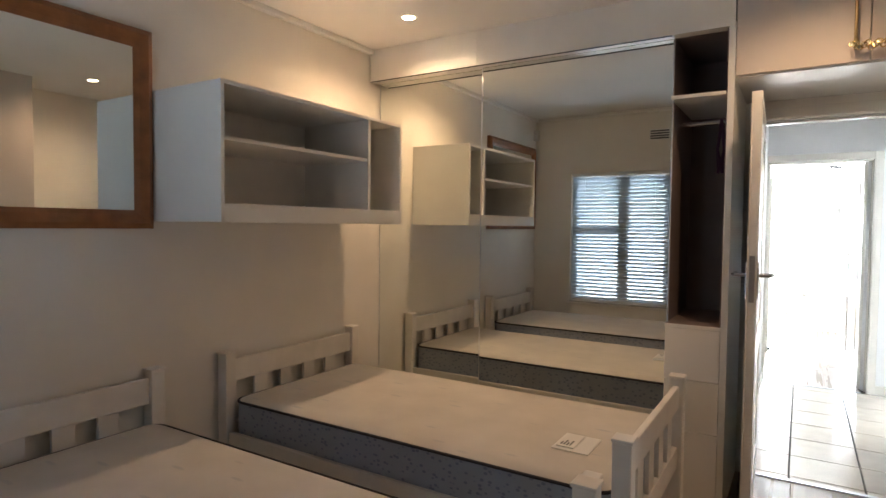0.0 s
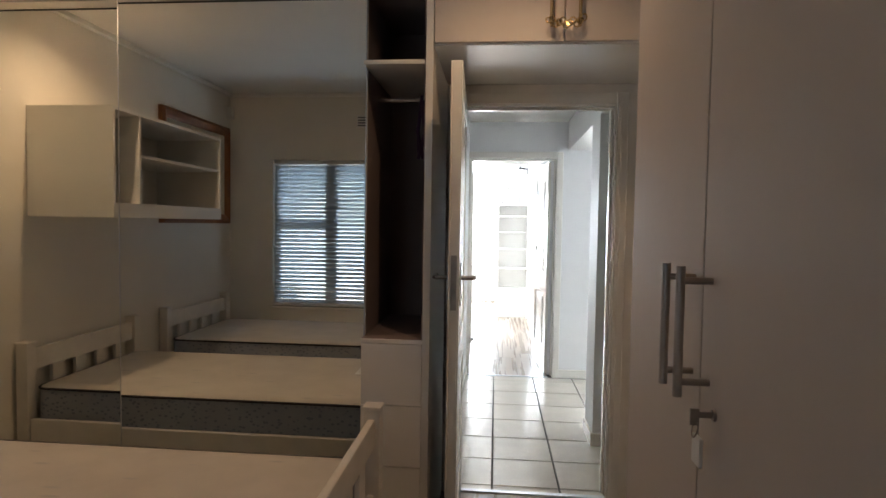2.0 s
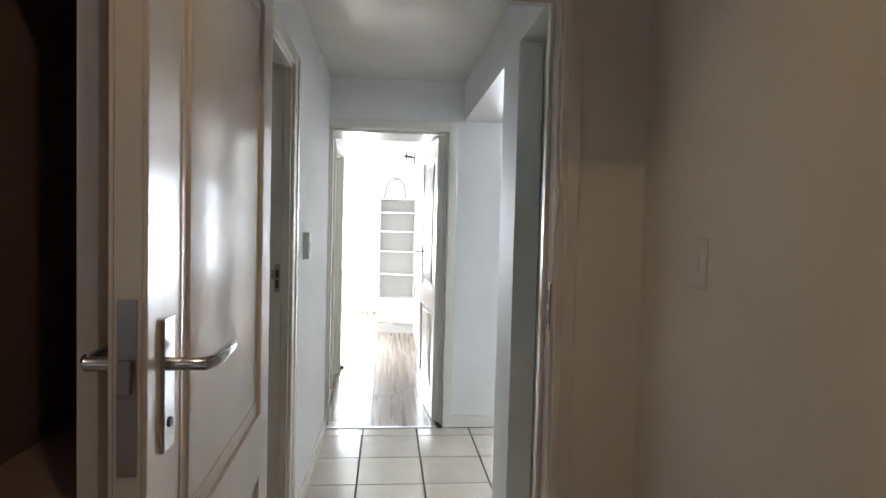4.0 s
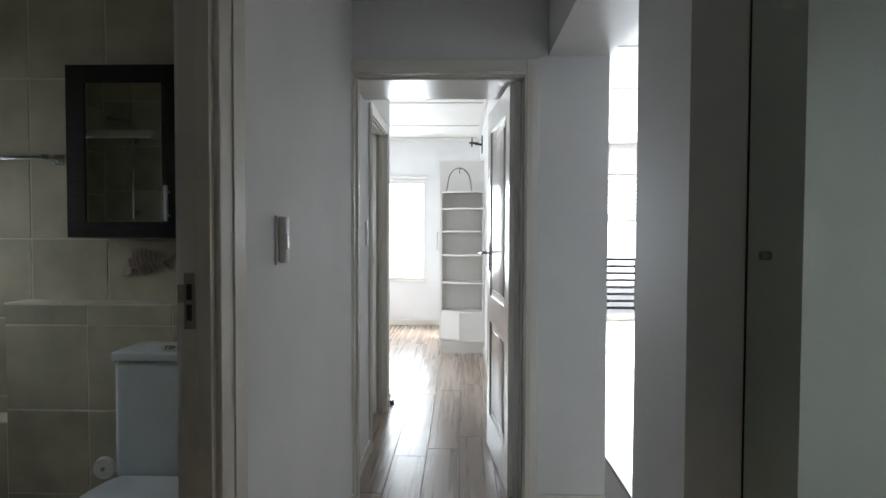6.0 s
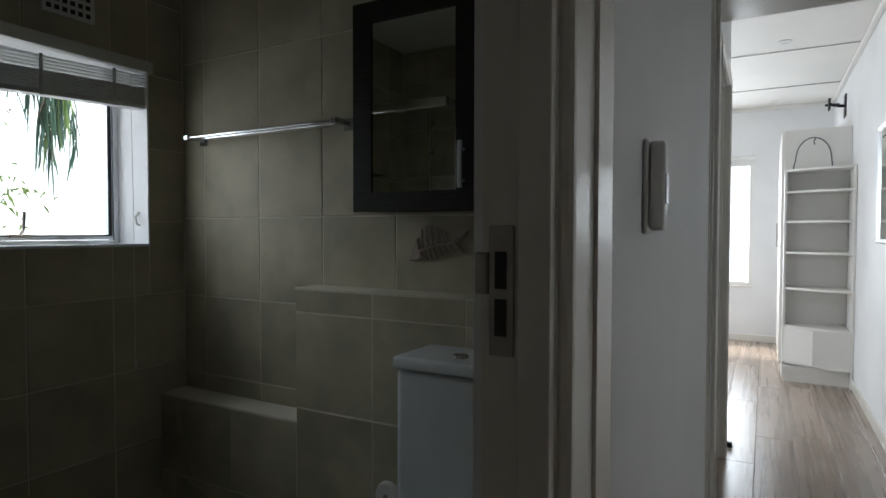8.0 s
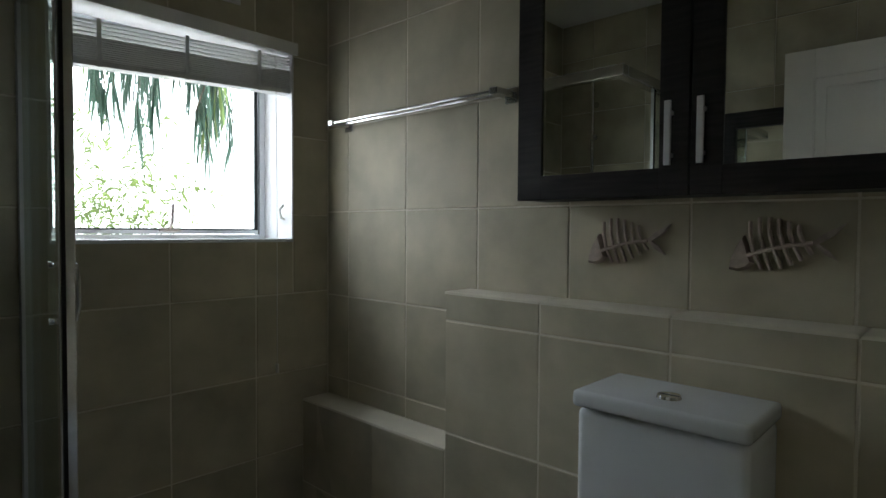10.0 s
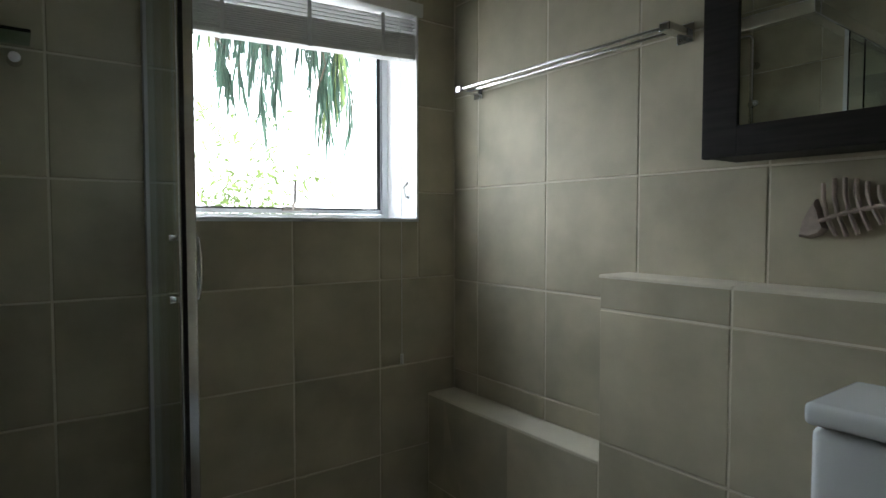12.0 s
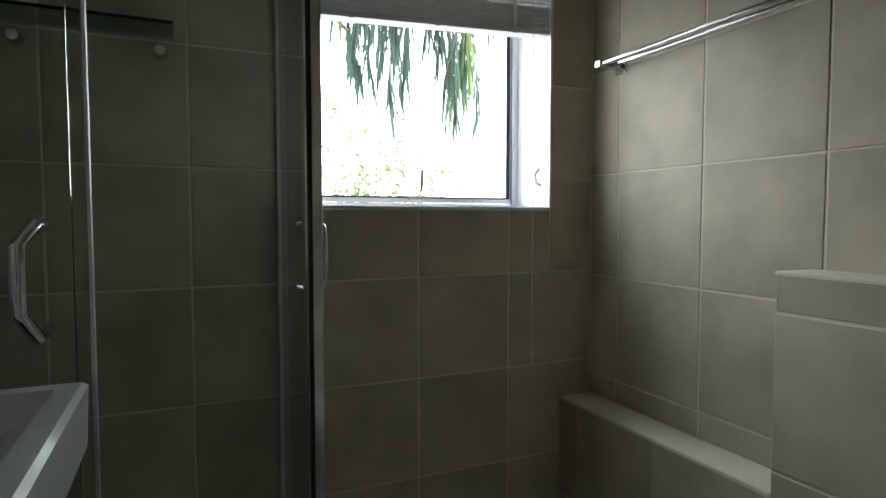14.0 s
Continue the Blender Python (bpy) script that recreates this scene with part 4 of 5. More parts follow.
for s_ in (-1, 1):
    part("arm", roll(s_ * 0.40, -0.40, 0.42, 0.46, 0.115), LINEN, ac, "", True)
    for y in (0.02, 0.20):
        part("arm_stripe", roll(s_ * 0.40, y, y + 0.06, 0.46, 0.137, 0.0), STRIPE, ac, "brown woven stripe", True)
back = [[(x * w, -0.30 - 0.16 * f + d, z) for x, d in ((-1, 0.05), (-0.9, 0.11), (-0.5, 0.14), (0, 0.15), (0.5, 0.14), (0.9, 0.11), (1, 0.05), (1, -0.06), (0.85, -0.1), (0, -0.11), (-0.85, -0.1), (-1, -0.06))] for f, z, w in ((0, 0.25, 0.42), (0.3, 0.45, 0.43), (0.6, 0.66, 0.43), (0.85, 0.83, 0.40), (0.95, 0.89, 0.35), (1.0, 0.92, 0.26))]
part("backrest", loft(back), LINEN, ac, "", True)
for z in (0.58, 0.80):
    part("back_stripe", boxes((-0.434, 0.434, -0.30 - 0.16 * (z - 0.25) / 0.67 - 0.113, -0.30 - 0.16 * (z - 0.25) / 0.67 + 0.153, z, z + 0.05), bevel=0.05, seg=4), STRIPE, ac, "brown woven stripe", True)
wl = thing("wall_lamp", "small dark wall lamp in the living room", "wall lamp", (3.95, LY, 1.95))
part("bowl", loft([[(3.95 + r * math.cos(a), LY - 0.09 + r * 0.8 * math.sin(a), z) for a in (2 * math.pi * k / 16 for k in range(16))] for r, z in ((0.02, 1.95), (0.06, 1.97), (0.09, 2.01))]), BLACK, wl, smooth=True)
part("bracket", boxes((3.93, 3.97, LY - 0.06, LY, 1.97, 1.99)), BLACK, wl)

# ---- bathroom ----
BZ0, BZ1, BW0, BW1 = 1.165, 1.89, 5.115, 5.895  # window opening
wall_rail = structure("wall_bath_rail", boxes((BX - 0.2, -0.395, BY + 0.002, BY + 0.20, 0, 2.45)), GROUT, "beige tiled bathroom wall with the towel rail")
wall_win = structure("wall_bath_window", boxes((BX - 0.27, BX - 0.002, 3.9, BW0, 0, 2.45), (BX - 0.27, BX - 0.002, BW1, BY + 0.006, 0, 2.45), (BX - 0.27, BX - 0.002, BW0, BW1, 0, BZ0), (BX - 0.27, BX - 0.002, BW0, BW1, BZ1, 2.45)), GROUT, "beige tiled bathroom wall with the window")
wall_south = structure("wall_bath_south", boxes((BX, -0.395, BS - 0.02, BS - 0.006, 0, 2.45)), GROUT, "beige tiled bathroom wall behind the vanity")
wall_east = structure("wall_bath_door", boxes((-0.401, -0.396, 4.96, BY, 0, 2.45)), GROUT, "beige tiled wall beside the bathroom door")
structure("ceiling_bath", boxes((BX - 0.15, -0.395, 3.9, BY + 0.2, 2.45, 2.55)), CEIL, "white bathroom ceiling", "ceiling")
LB = 5.941
wall_low = structure("wall_bath_low", boxes((-1.595, -0.401, LB - 0.004, BY + 0.003, 0, 1.017), (BX, -1.595, LB - 0.004, BY + 0.006, 0, 0.542)), GROUT, "low tiled boxing with a ledge behind the toilet")
TILES = {}


def tile_mesh(w, h, t, material):
    key = (round(w, 3), round(h, 3), t, material.name)
    if key not in TILES:
        c = 0.0025
        lo = [(-w / 2, -h / 2, 0), (w / 2, -h / 2, 0), (w / 2, h / 2, 0), (-w / 2, h / 2, 0)]
        mid = [(x, y, t - c) for x, y, _ in lo]
        top = [((abs(x) - c) * math.copysign(1, x), (abs(y) - c) * math.copysign(1, y), t) for x, y, _ in lo]
        bm = bmesh.new()
        r = [[bm.verts.new(p) for p in q] for q in (lo, mid, top)]
        for a, b in zip(r, r[1:]):
            for k in range(4):
                bm.faces.new((a[k], a[(k + 1) % 4], b[(k + 1) % 4], b[k]))
        bm.faces.new(r[2])
        TILES[key] = finish("tile", bm, material)
    return TILES[key]


def lay(parent, base, ulines, vlines, clip, holes=(), t=0.006, gap=0.004, material=None, name="tile"):
    """Tiles between grout lines u and v on a plane; base maps (u, v, out) to the world."""
    u0, u1, v0, v1 = clip
    material = material or TILE_WALL
    us = [u0] + [u for u in ulines if u0 + 0.02 < u < u1 - 0.02] + [u1]
    vs = [v0] + [v for v in vlines if v0 + 0.02 < v < v1 - 0.02] + [v1]
    for a, b in zip(us, us[1:]):
        for c, d in zip(vs, vs[1:]):
            cells = [(a, b, c, d)]
            for h in holes:
                nxt = []
                for (p, q, r, s) in cells:
                    if p >= h[1] - 0.003 or q <= h[0] + 0.003 or r >= h[3] - 0.003 or s <= h[2] + 0.003:
                        nxt.append((p, q, r, s))
                        continue
                    if p < h[0]:
                        nxt.append((p, h[0], r, s))
                    if q > h[1]:
                        nxt.append((h[1], q, r, s))
                    m0, m1 = max(p, h[0]), min(q, h[1])
                    if r < h[2]:
                        nxt.append((m0, m1, r, h[2]))
                    if s > h[3]:
                        nxt.append((m0, m1, h[3], s))
                cells = nxt
            for p, q, r, s in cells:
                if q - p < 0.02 or s - r < 0.02:
                    continue
                ob = new(name, tile_mesh(q - p - gap, s - r - gap, t, material))
                ob.parent = parent
                tilt = Matrix.Rotation(random.uniform(-0.0025, 0.0025), 4, "X") @ Matrix.Rotation(random.uniform(-0.0025, 0.0025), 4, "Y")
                ob.matrix_basis = base @ Matrix.Translation(((p + q) / 2, (r + s) / 2, 0)) @ tilt


def lines(origin, step, n=12):
    return [origin + step * k for k in range(-n, n + 1)]


def plane(o, u, v):
    u, v = Vector(u), Vector(v)
    w = u.cross(v)
    m = Matrix((u, v, w)).transposed().to_4x4()
    m.translation = o
    return m


# window of the bathroom
bw = thing("window_4", "silver aluminium top-hung bathroom window", "window", (BX - 0.20, 5.5, BZ0), kind="structure")
FXa, FXb = BX - 0.235, BX - 0.195
part("window_frame", boxes((FXa, FXb, BW0, BW0 + 0.03, BZ0, BZ1), (FXa, FXb, BW1 - 0.03, BW1, BZ0, BZ1), (FXa, FXb, BW0 + 0.03, BW1 - 0.03, BZ0, BZ0 + 0.020), (FXa, FXb, BW0 + 0.03, BW1 - 0.03, BZ1 - 0.03, BZ1), bevel=0.002), ALU, bw)
SW1, SB = BW1 - 0.032, BZ0 + 0.022
sash = part("sash", boxes((FXa + 0.008, FXb - 0.006, BW0 + 0.032, BW0 + 0.052, SB, BZ1 - 0.032), (FXa + 0.008, FXb - 0.006, SW1 - 0.016, SW1, SB, BZ1 - 0.032), (FXa + 0.008, FXb - 0.006, BW0 + 0.052, SW1 - 0.016, SB, SB + 0.016), (FXa + 0.008, FXb - 0.006, BW0 + 0.052, SW1 - 0.016, BZ1 - 0.050, BZ1 - 0.032)), ALU, bw)
part("seal", boxes((FXb - 0.006, FXb - 0.004, BW0 + 0.050, BW0 + 0.055, SB + 0.015, BZ1 - 0.05), (FXb - 0.006, FXb - 0.003, SW1 - 0.018, SW1 - 0.004, SB + 0.015, BZ1 - 0.05), (FXb - 0.006, FXb - 0.004, BW0 + 0.055, SW1 - 0.018, SB + 0.014, SB + 0.020)), SEAL_SHADE, sash)
pn = part("pane", boxes((FXa + 0.012, FXa + 0.017, BW0 + 0.045, SW1 - 0.010, SB + 0.010, BZ1 - 0.045)), CLEAR, sash)
pn.visible_shadow = False
latch = part("latch", boxes((FXb - 0.006, FXb + 0.006, 5.480, 5.550, BZ0 + 0.030, BZ0 + 0.044), bevel=0.002), STEEL, bw, "dark steel window latch")
part("latch_lever", bar([(FXb + 0.004, 5.513, BZ0 + 0.040), (FXb + 0.022, 5.515, BZ0 + 0.06), (FXb + 0.020, 5.519, BZ0 + 0.128)], 0.006, 8), STEEL, latch)
part("reveal", boxes((BX - 0.195, BX + 0.001, BW0 - 0.001, BW0 + 0.005, BZ0 + 0.006, BZ1), (BX - 0.195, BX + 0.001, BW1 - 0.006, BW1 + 0.001, BZ0 + 0.006, BZ1), (BX - 0.195, BX + 0.001, BW0 + 0.005, BW1 - 0.006, BZ1 - 0.005, BZ1 + 0.001)), WALL_COOL, bw, "cream painted window reveal")
part("window_sill", boxes((BX - 0.195, BX + 0.004, BW0, BW1, BZ0 - 0.006, BZ0 + 0.006), bevel=0.002), PORCELAIN, bw, "white tiled sill")
def sag(bm):
    """The raised blind hangs lower at its far end."""
    for v in bm.verts:
        v.co.z += (v.co.y - BW1) * 0.05 + 0.012
    return bm


bb = thing("bathroom_blind", "white slatted blind pulled up under its headrail", "blind", (BX - 0.03, 5.5, 1.72))
part("headrail", boxes((BX - 0.045, BX + 0.008, BW0 + 0.008, BW1 + 0.018, 1.862, 1.908), bevel=0.003), BLIND, bb)
for k in range(11):
    z = 1.723 + 0.0064 * k
    o = 0.0015 * math.sin(k * 2.3)
    part("slat", sag(boxes((BX - 0.052 + o, BX - 0.006 + o, BW0 + 0.012, BW1 - 0.008, z, z + 0.003))), BLIND, bb)
for k in range(4):
    part("slat", sag(boxes((BX - 0.050, BX - 0.008, BW0 + 0.012, BW1 - 0.008, 1.800 + 0.012 * k, 1.8024 + 0.012 * k))), BLIND, bb)
part("bottom_bar", sag(boxes((BX - 0.054, BX - 0.004, BW0 + 0.012, BW1 - 0.008, 1.704, 1.721), bevel=0.003)), BLIND, bb)
for y in (5.24, 5.50, 5.76):
    part("ladder_tape", sag(boxes((BX - 0.0058, BX - 0.0042, y - 0.006, y + 0.006, 1.702, 1.846), bevel=0)), WALL_COOL, bb)
part("pull_cord", bar([(BX - 0.002, 5.822, 1.845), (BX + 0.008, 5.821, 1.30), (BX + 0.010, 5.820, 0.70)], 0.0013, 6), BLIND, bb)
part("cord_tassel", bar([(BX + 0.010, 5.820, 0.672), (BX + 0.010, 5.820, 0.705)], 0.006, 10), PLASTIC, bb)
cleat = thing("cord_cleat", "small white cord cleat in the window reveal", "hook", (BX - 0.04, BW1 - 0.005, 1.25))
part("cleat_body", bar([(BX - 0.060, BW1 - 0.006, 1.300), (BX - 0.062, BW1 - 0.022, 1.280), (BX - 0.052, BW1 - 0.022, 1.250), (BX - 0.055, BW1 - 0.006, 1.245)], 0.005, 8), PLASTIC, cleat, smooth=True)
bv = thing("brick_vent", "pierced plaster air brick high on the bathroom wall", "vent", (BX, 5.58, 2.0))
part("plate", boxes((BX, BX + 0.01, 5.50, 5.68, 1.985, 2.10), bevel=0.002), WALL_COOL, bv)
for i in range(6):
    for k in range(3):
        part("hole", boxes((BX + 0.010, BX + 0.0115, 5.512 + 0.027 * i, 5.528 + 0.027 * i, 2.0 + 0.03 * k, 2.016 + 0.03 * k)), BLACK, bv)

# shower enclosure
SX, SY, SZ = -1.45, 5.075, 1.85
shw = thing("shower_enclosure", "corner shower with chrome framed sliding glass doors standing open", "shower", (-1.9, 4.6, 0))
part("tray", boxes((BX, SX - 0.01, BS, SY - 0.01, 0, 0.09), bevel=0.01), PORCELAIN, shw, "white shower tray")
for z0, z1 in ((0.09, 0.125), (SZ - 0.045, SZ)):
    part("rail", boxes((BX, SX, SY - 0.045, SY, z0, z1), bevel=0.004), CHROME, shw)
    part("rail", boxes((SX - 0.045, SX, BS, SY - 0.045, z0, z1), bevel=0.004), CHROME, shw)
part("wall_profile", boxes((BX, BX + 0.025, SY - 0.04, SY - 0.005, 0.125, SZ - 0.045)), ALU, shw)
part("wall_profile", boxes((SX - 0.04, SX - 0.005, BS, BS + 0.025, 0.125, SZ - 0.045)), ALU, shw)
fixed = part("fixed_pane", boxes((BX + 0.025, -2.0, SY - 0.014, SY - 0.008, 0.125, SZ - 0.045)), SHOWER_GLASS, shw)
fixed.visible_shadow = False
slide = part("sliding_pane", boxes((BX + 0.05, -1.985, SY - 0.036, SY - 0.030, 0.125, SZ - 0.045)), SHOWER_GLASS, shw)
slide.visible_shadow = False
part("pane_edge", boxes((-1.985, -1.965, SY - 0.040, SY - 0.004, 0.125, SZ - 0.045), bevel=0.003), CHROME, shw, "chrome door edge")
part("edge_seal", boxes((-1.965, -1.960, SY - 0.034, SY - 0.026, 0.125, SZ - 0.045)), SEAL_SHADE, shw)
front = part("sliding_pane", boxes((SX - 0.036, SX - 0.030, 4.28, 4.705, 0.125, SZ - 0.045)), SHOWER_GLASS, shw)
front.visible_shadow = False
ffix = part("fixed_pane", boxes((SX - 0.014, SX - 0.008, BS + 0.025, 4.62, 0.125, SZ - 0.045)), SHOWER_GLASS, shw)
ffix.visible_shadow = False
part("pane_edge", boxes((SX - 0.042, SX - 0.026, 4.705, 4.719, 0.125, SZ - 0.045), bevel=0.003), SHOWER_GLASS, shw, "clear plastic door edge")
part("edge_seal", boxes((SX - 0.040, SX - 0.028, 4.7195, 4.7225, 0.125, SZ - 0.045)), ALU, shw)
for pts in ([(-1.995, SY - 0.03, 1.121), (-1.992, SY + 0.002, 1.118), (-1.988, SY + 0.005, 1.088), (-1.988, SY + 0.006, 1.023), (-1.992, SY + 0.002, 0.991), (-1.995, SY - 0.03, 0.988)],
            [(SX - 0.04, 4.680, 1.127), (SX + 0.006, 4.680, 1.127), (SX + 0.022, 4.669, 1.110), (SX + 0.022, 4.669, 1.045), (SX + 0.006, 4.680, 1.021), (SX - 0.04, 4.680, 1.021)]):
    part("handle", bar(pts, 0.007, 10), CHROME, shw, "chrome bow handle", True)
for y, z in ((SY - 0.052, 1.121), (SY - 0.052, 0.988)):
    part("handle_boss", disc(bmesh.new(), (-2.005, y, z), (0, 1, 0), 0.008, 0.007, 0.012, 14), CHROME, shw, "", True)
gs = thing("glass_shelf", "small green-edged glass shelf on chrome brackets in the shower", "shelf", (BX, 4.62, 1.55))
part("shelf_glass", boxes((BX, BX + 0.125, 4.43, 4.80, 1.565, 1.573), bevel=0.002), SHELF_GLASS, gs)
for y in (4.485, 4.77):
    part("bracket", disc(bmesh.new(), (BX, y, 1.530), (1, 0, 0), 0.016, 0.012, 0.035, 16), CHROME, gs, smooth=True)

rs = thing("shower_riser", "chrome shower riser pipe with a side arm on the tiled wall", "shower pipe", (-2.115, BS, 1.40))
part("riser", bar([(-2.115, BS + 0.045, 1.40), (-2.115, BS + 0.045, 2.075), (-2.125, BS + 0.045, 2.09), (-2.30, BS + 0.045, 2.105)], 0.010, 10), CHROME, rs, smooth=True)
for z in (1.44, 1.95):
    part("wall_bracket", disc(bmesh.new(), (-2.115, BS, z), (0, 1, 0), 0.018, 0.012, 0.045, 16), CHROME, rs, smooth=True)
part("slider_knob", disc(bmesh.new(), (-2.115, BS + 0.045, 1.75), (0.8, 0.6, 0), 0.018, 0.015, 0.04, 16), CHROME, rs, "chrome slider knob", True)

# vanity with basin and its mirror
van = thing("vanity_unit", "dark wenge vanity cabinet under a white basin", "vanity", (-1.13, 4.45, 0))
part("cabinet", boxes((-1.318, -0.945, 4.18, 4.66, 0.10, 0.933), bevel=0.002), WENGE, van)
part("cabinet_door", boxes((-1.313, -0.950, 4.661, 4.678, 0.12, 0.925), bevel=0.002), WENGE, van)
part("plinth", boxes((-1.30, -0.96, 4.20, 4.63, 0, 0.10)), WENGE, van)
bs = thing("basin", "white rectangular porcelain basin on the vanity", "basin", (-1.13, 4.45, 0.936))
bx0, bx1, by0, by1, bz0, bz1 = -1.332, -0.93, 4.18, 4.735, 0.936, 1.002
rim = [[(bx0 + i, by0 + i, z), (bx1 - i, by0 + i, z), (bx1 - i, by1 - i, z), (bx0 + i, by1 - i, z)] for i, z in ((0.012, bz0), (0.002, bz0 + 0.012), (0.0, bz1 - 0.004), (0.004, bz1), (0.020, bz1), (0.026, bz1 - 0.010), (0.11, bz0 + 0.012))]
part("bowl", loft(rim), PORCELAIN, bs)
part("tap", bar([(-1.13, 4.195, 1.000), (-1.13, 4.195, 1.10), (-1.13, 4.215, 1.125), (-1.13, 4.32, 1.12)], 0.012, 12), CHROME, bs, "chrome tap", True)
vm = thing("vanity_mirror", "mirror in a wide dark wenge frame above the vanity", "mirror", (-1.19, BS, 1.25))
part("frame", boxes((-1.42, -1.34, BS, BS + 0.03, 1.25, 1.80), (-1.04, -0.96, BS, BS + 0.03, 1.25, 1.80), (-1.34, -1.04, BS, BS + 0.03, 1.25, 1.33), (-1.34, -1.04, BS, BS + 0.03, 1.72, 1.80), bevel=0.003), WENGE, vm)
part("mirror", boxes((-1.34, -1.04, BS + 0.002, BS + 0.012, 1.33, 1.72)), MIRROR, vm)

# towel rail
tr = thing("towel_rail", "chrome double towel rail with flat end brackets", "towel rail", (-1.83, BY, 1.578))
for y, z in ((5.975, 1.601), (6.016, 1.601)):
    part("rail", boxes((-2.205, -1.455, y - 0.007, y + 0.007, z - 0.004, z + 0.004), bevel=0.002), CHROME, tr)
for x in (-2.212, -1.448):
    br = part("bracket", boxes((x - 0.013, x + 0.013, 5.962, BY, 1.591, 1.611), bevel=0.003), CHROME, tr)
    part("wall_flange", boxes((x - 0.022, x + 0.022, BY - 0.006, BY, 1.578, 1.624), bevel=0.002), CHROME, br)

# mirrored cabinet
cab = thing("bathroom_cabinet", "dark wenge wall cabinet with two mirrored doors", "cabinet", (-0.9, BY, 1.285))
part("body", boxes((-1.321, -0.449, 5.936, BY - 0.001, 1.287, 1.938)), WENGE, cab)
for x0, x1, f0, f1, hx in ((-1.325, -0.887, 0.073, 0.064, -0.923), (-0.883, -0.445, 0.064, 0.073, -0.856)):
    d = part("cabinet_door", boxes((x0, x0 + f0, 5.914, 5.934, 1.285, 1.948), (x1 - f1, x1, 5.914, 5.934, 1.285, 1.948), (x0 + f0, x1 - f1, 5.914, 5.934, 1.285, 1.346), (x0 + f0, x1 - f1, 5.914, 5.934, 1.880, 1.948), bevel=0.002), WENGE, cab)
    part("mirror", boxes((x0 + f0, x1 - f1, 5.919, 5.925, 1.346, 1.880)), MIRROR, d, "mirror panel")
    part("handle", boxes((hx - 0.007, hx + 0.007, 5.886, 5.894, 1.348, 1.484), bevel=0.002), ALU, d, "satin steel bar handle")
    for z in (1.37, 1.46):
        part("handle_post", boxes((hx - 0.004, hx + 0.004, 5.894, 5.914, z - 0.004, z + 0.004)), ALU, d)


def fish(x0):
    root = thing("fish_ornament", "whitewashed wooden fish skeleton ornament on the tiles", "ornament", (x0 + 0.1, BY, 1.12), "fish ornaments")
    spine = [(x0 + 0.035 + 0.125 * k / 8, BY - 0.016, 1.156 + 0.030 * k / 8 + 0.005 * math.sin(math.pi * k / 8)) for k in range(9)]
    part("spine", bar(spine, 0.0045, 8), DRIFT, root, smooth=True)
    head = [(0.0, 0.0), (0.006, 0.030), (0.018, 0.056), (0.030, 0.076), (0.036, 0.060), (0.043, 0.034), (0.050, 0.016), (0.040, 0.004), (0.020, -0.003)]
    part("head", loft([[(x0 + hx * g + 0.02 * (1 - g), y, 1.125 + hz * g + 0.03 * (1 - g)) for hx, hz in head] for y, g in ((BY - 0.001, 1.0), (BY - 0.014, 0.97), (BY - 0.020, 0.80))]), DRIFT, root, smooth=True)
    for k in range(6):
        x, z = x0 + 0.052 + 0.0185 * k, 1.165 + 0.0045 * k
        up, down = (0.066, 0.070, 0.066, 0.058, 0.047, 0.034)[k], (0.036, 0.042, 0.042, 0.038, 0.032, 0.024)[k]
        part("rib", bar([(x - 0.010, BY - 0.010, z + up), (x - 0.008, BY - 0.014, z + up * 0.5), (x, BY - 0.016, z), (x + 0.009, BY - 0.014, z - down * 0.6), (x + 0.014, BY - 0.010, z - down)], 0.0043, 8), DRIFT, root, smooth=True)
    for tail in ([(0.158, 1.188), (0.180, 1.206), (0.214, 1.226), (0.198, 1.204), (0.168, 1.184)], [(0.158, 1.188), (0.170, 1.184), (0.186, 1.172), (0.202, 1.152), (0.180, 1.164)]):
        part("tail_fin", loft([[(x0 + x, y, z) for x, z in tail] for y in (BY - 0.015, BY - 0.002)]), DRIFT, root)


fish(-1.187)
fish(-0.842)

# toilet
wc = thing("toilet", "white close-coupled toilet with the lid down", "toilet", (-0.877, 5.55, 0))
TX, TW = -0.875, 0.165


def oval(z, a, b, yc, flat=5.72, n=28):
    pts = []
    for k in range(n):
        q = 2 * math.pi * k / n
        c, s_ = math.cos(q), math.sin(q)
        pts.append((TX + a * math.copysign(abs(c) ** 0.62, c), min(flat, yc + b * math.copysign(abs(s_) ** 0.72, s_)), z))
    return pts


part("cistern", boxes((TX - TW, TX + TW, 5.735, 5.932, 0.42, 0.842), bevel=0.018, seg=4), PORCELAIN, wc, smooth=True)
lid = part("cistern_lid", boxes((TX - TW - 0.006, TX + TW + 0.006, 5.724, 5.933, 0.845, 0.880), bevel=0.012, seg=4), PORCELAIN, wc, smooth=True)
b1 = part("flush_button", disc(bmesh.new(), (TX, 5.805, 0.880), (0, 0, 1), 0.024, 0.022, 0.006, 24), CHROME, lid, "chrome dual flush button", True)
part("button_split", boxes((TX - 0.020, TX + 0.020, 5.803, 5.807, 0.886, 0.8866)), BLACK, b1)
part("bowl", loft([oval(0.0, 0.11, 0.20, 5.58), oval(0.12, 0.105, 0.20, 5.57), oval(0.26, 0.14, 0.24, 5.52), oval(0.36, 0.175, 0.27, 5.50), oval(0.395, 0.18, 0.275, 5.50)]), PORCELAIN, wc, smooth=True)
part("seat", loft([oval(0.397, 0.185, 0.28, 5.50), oval(0.412, 0.186, 0.281, 5.50)]), PLASTIC, wc, smooth=True)
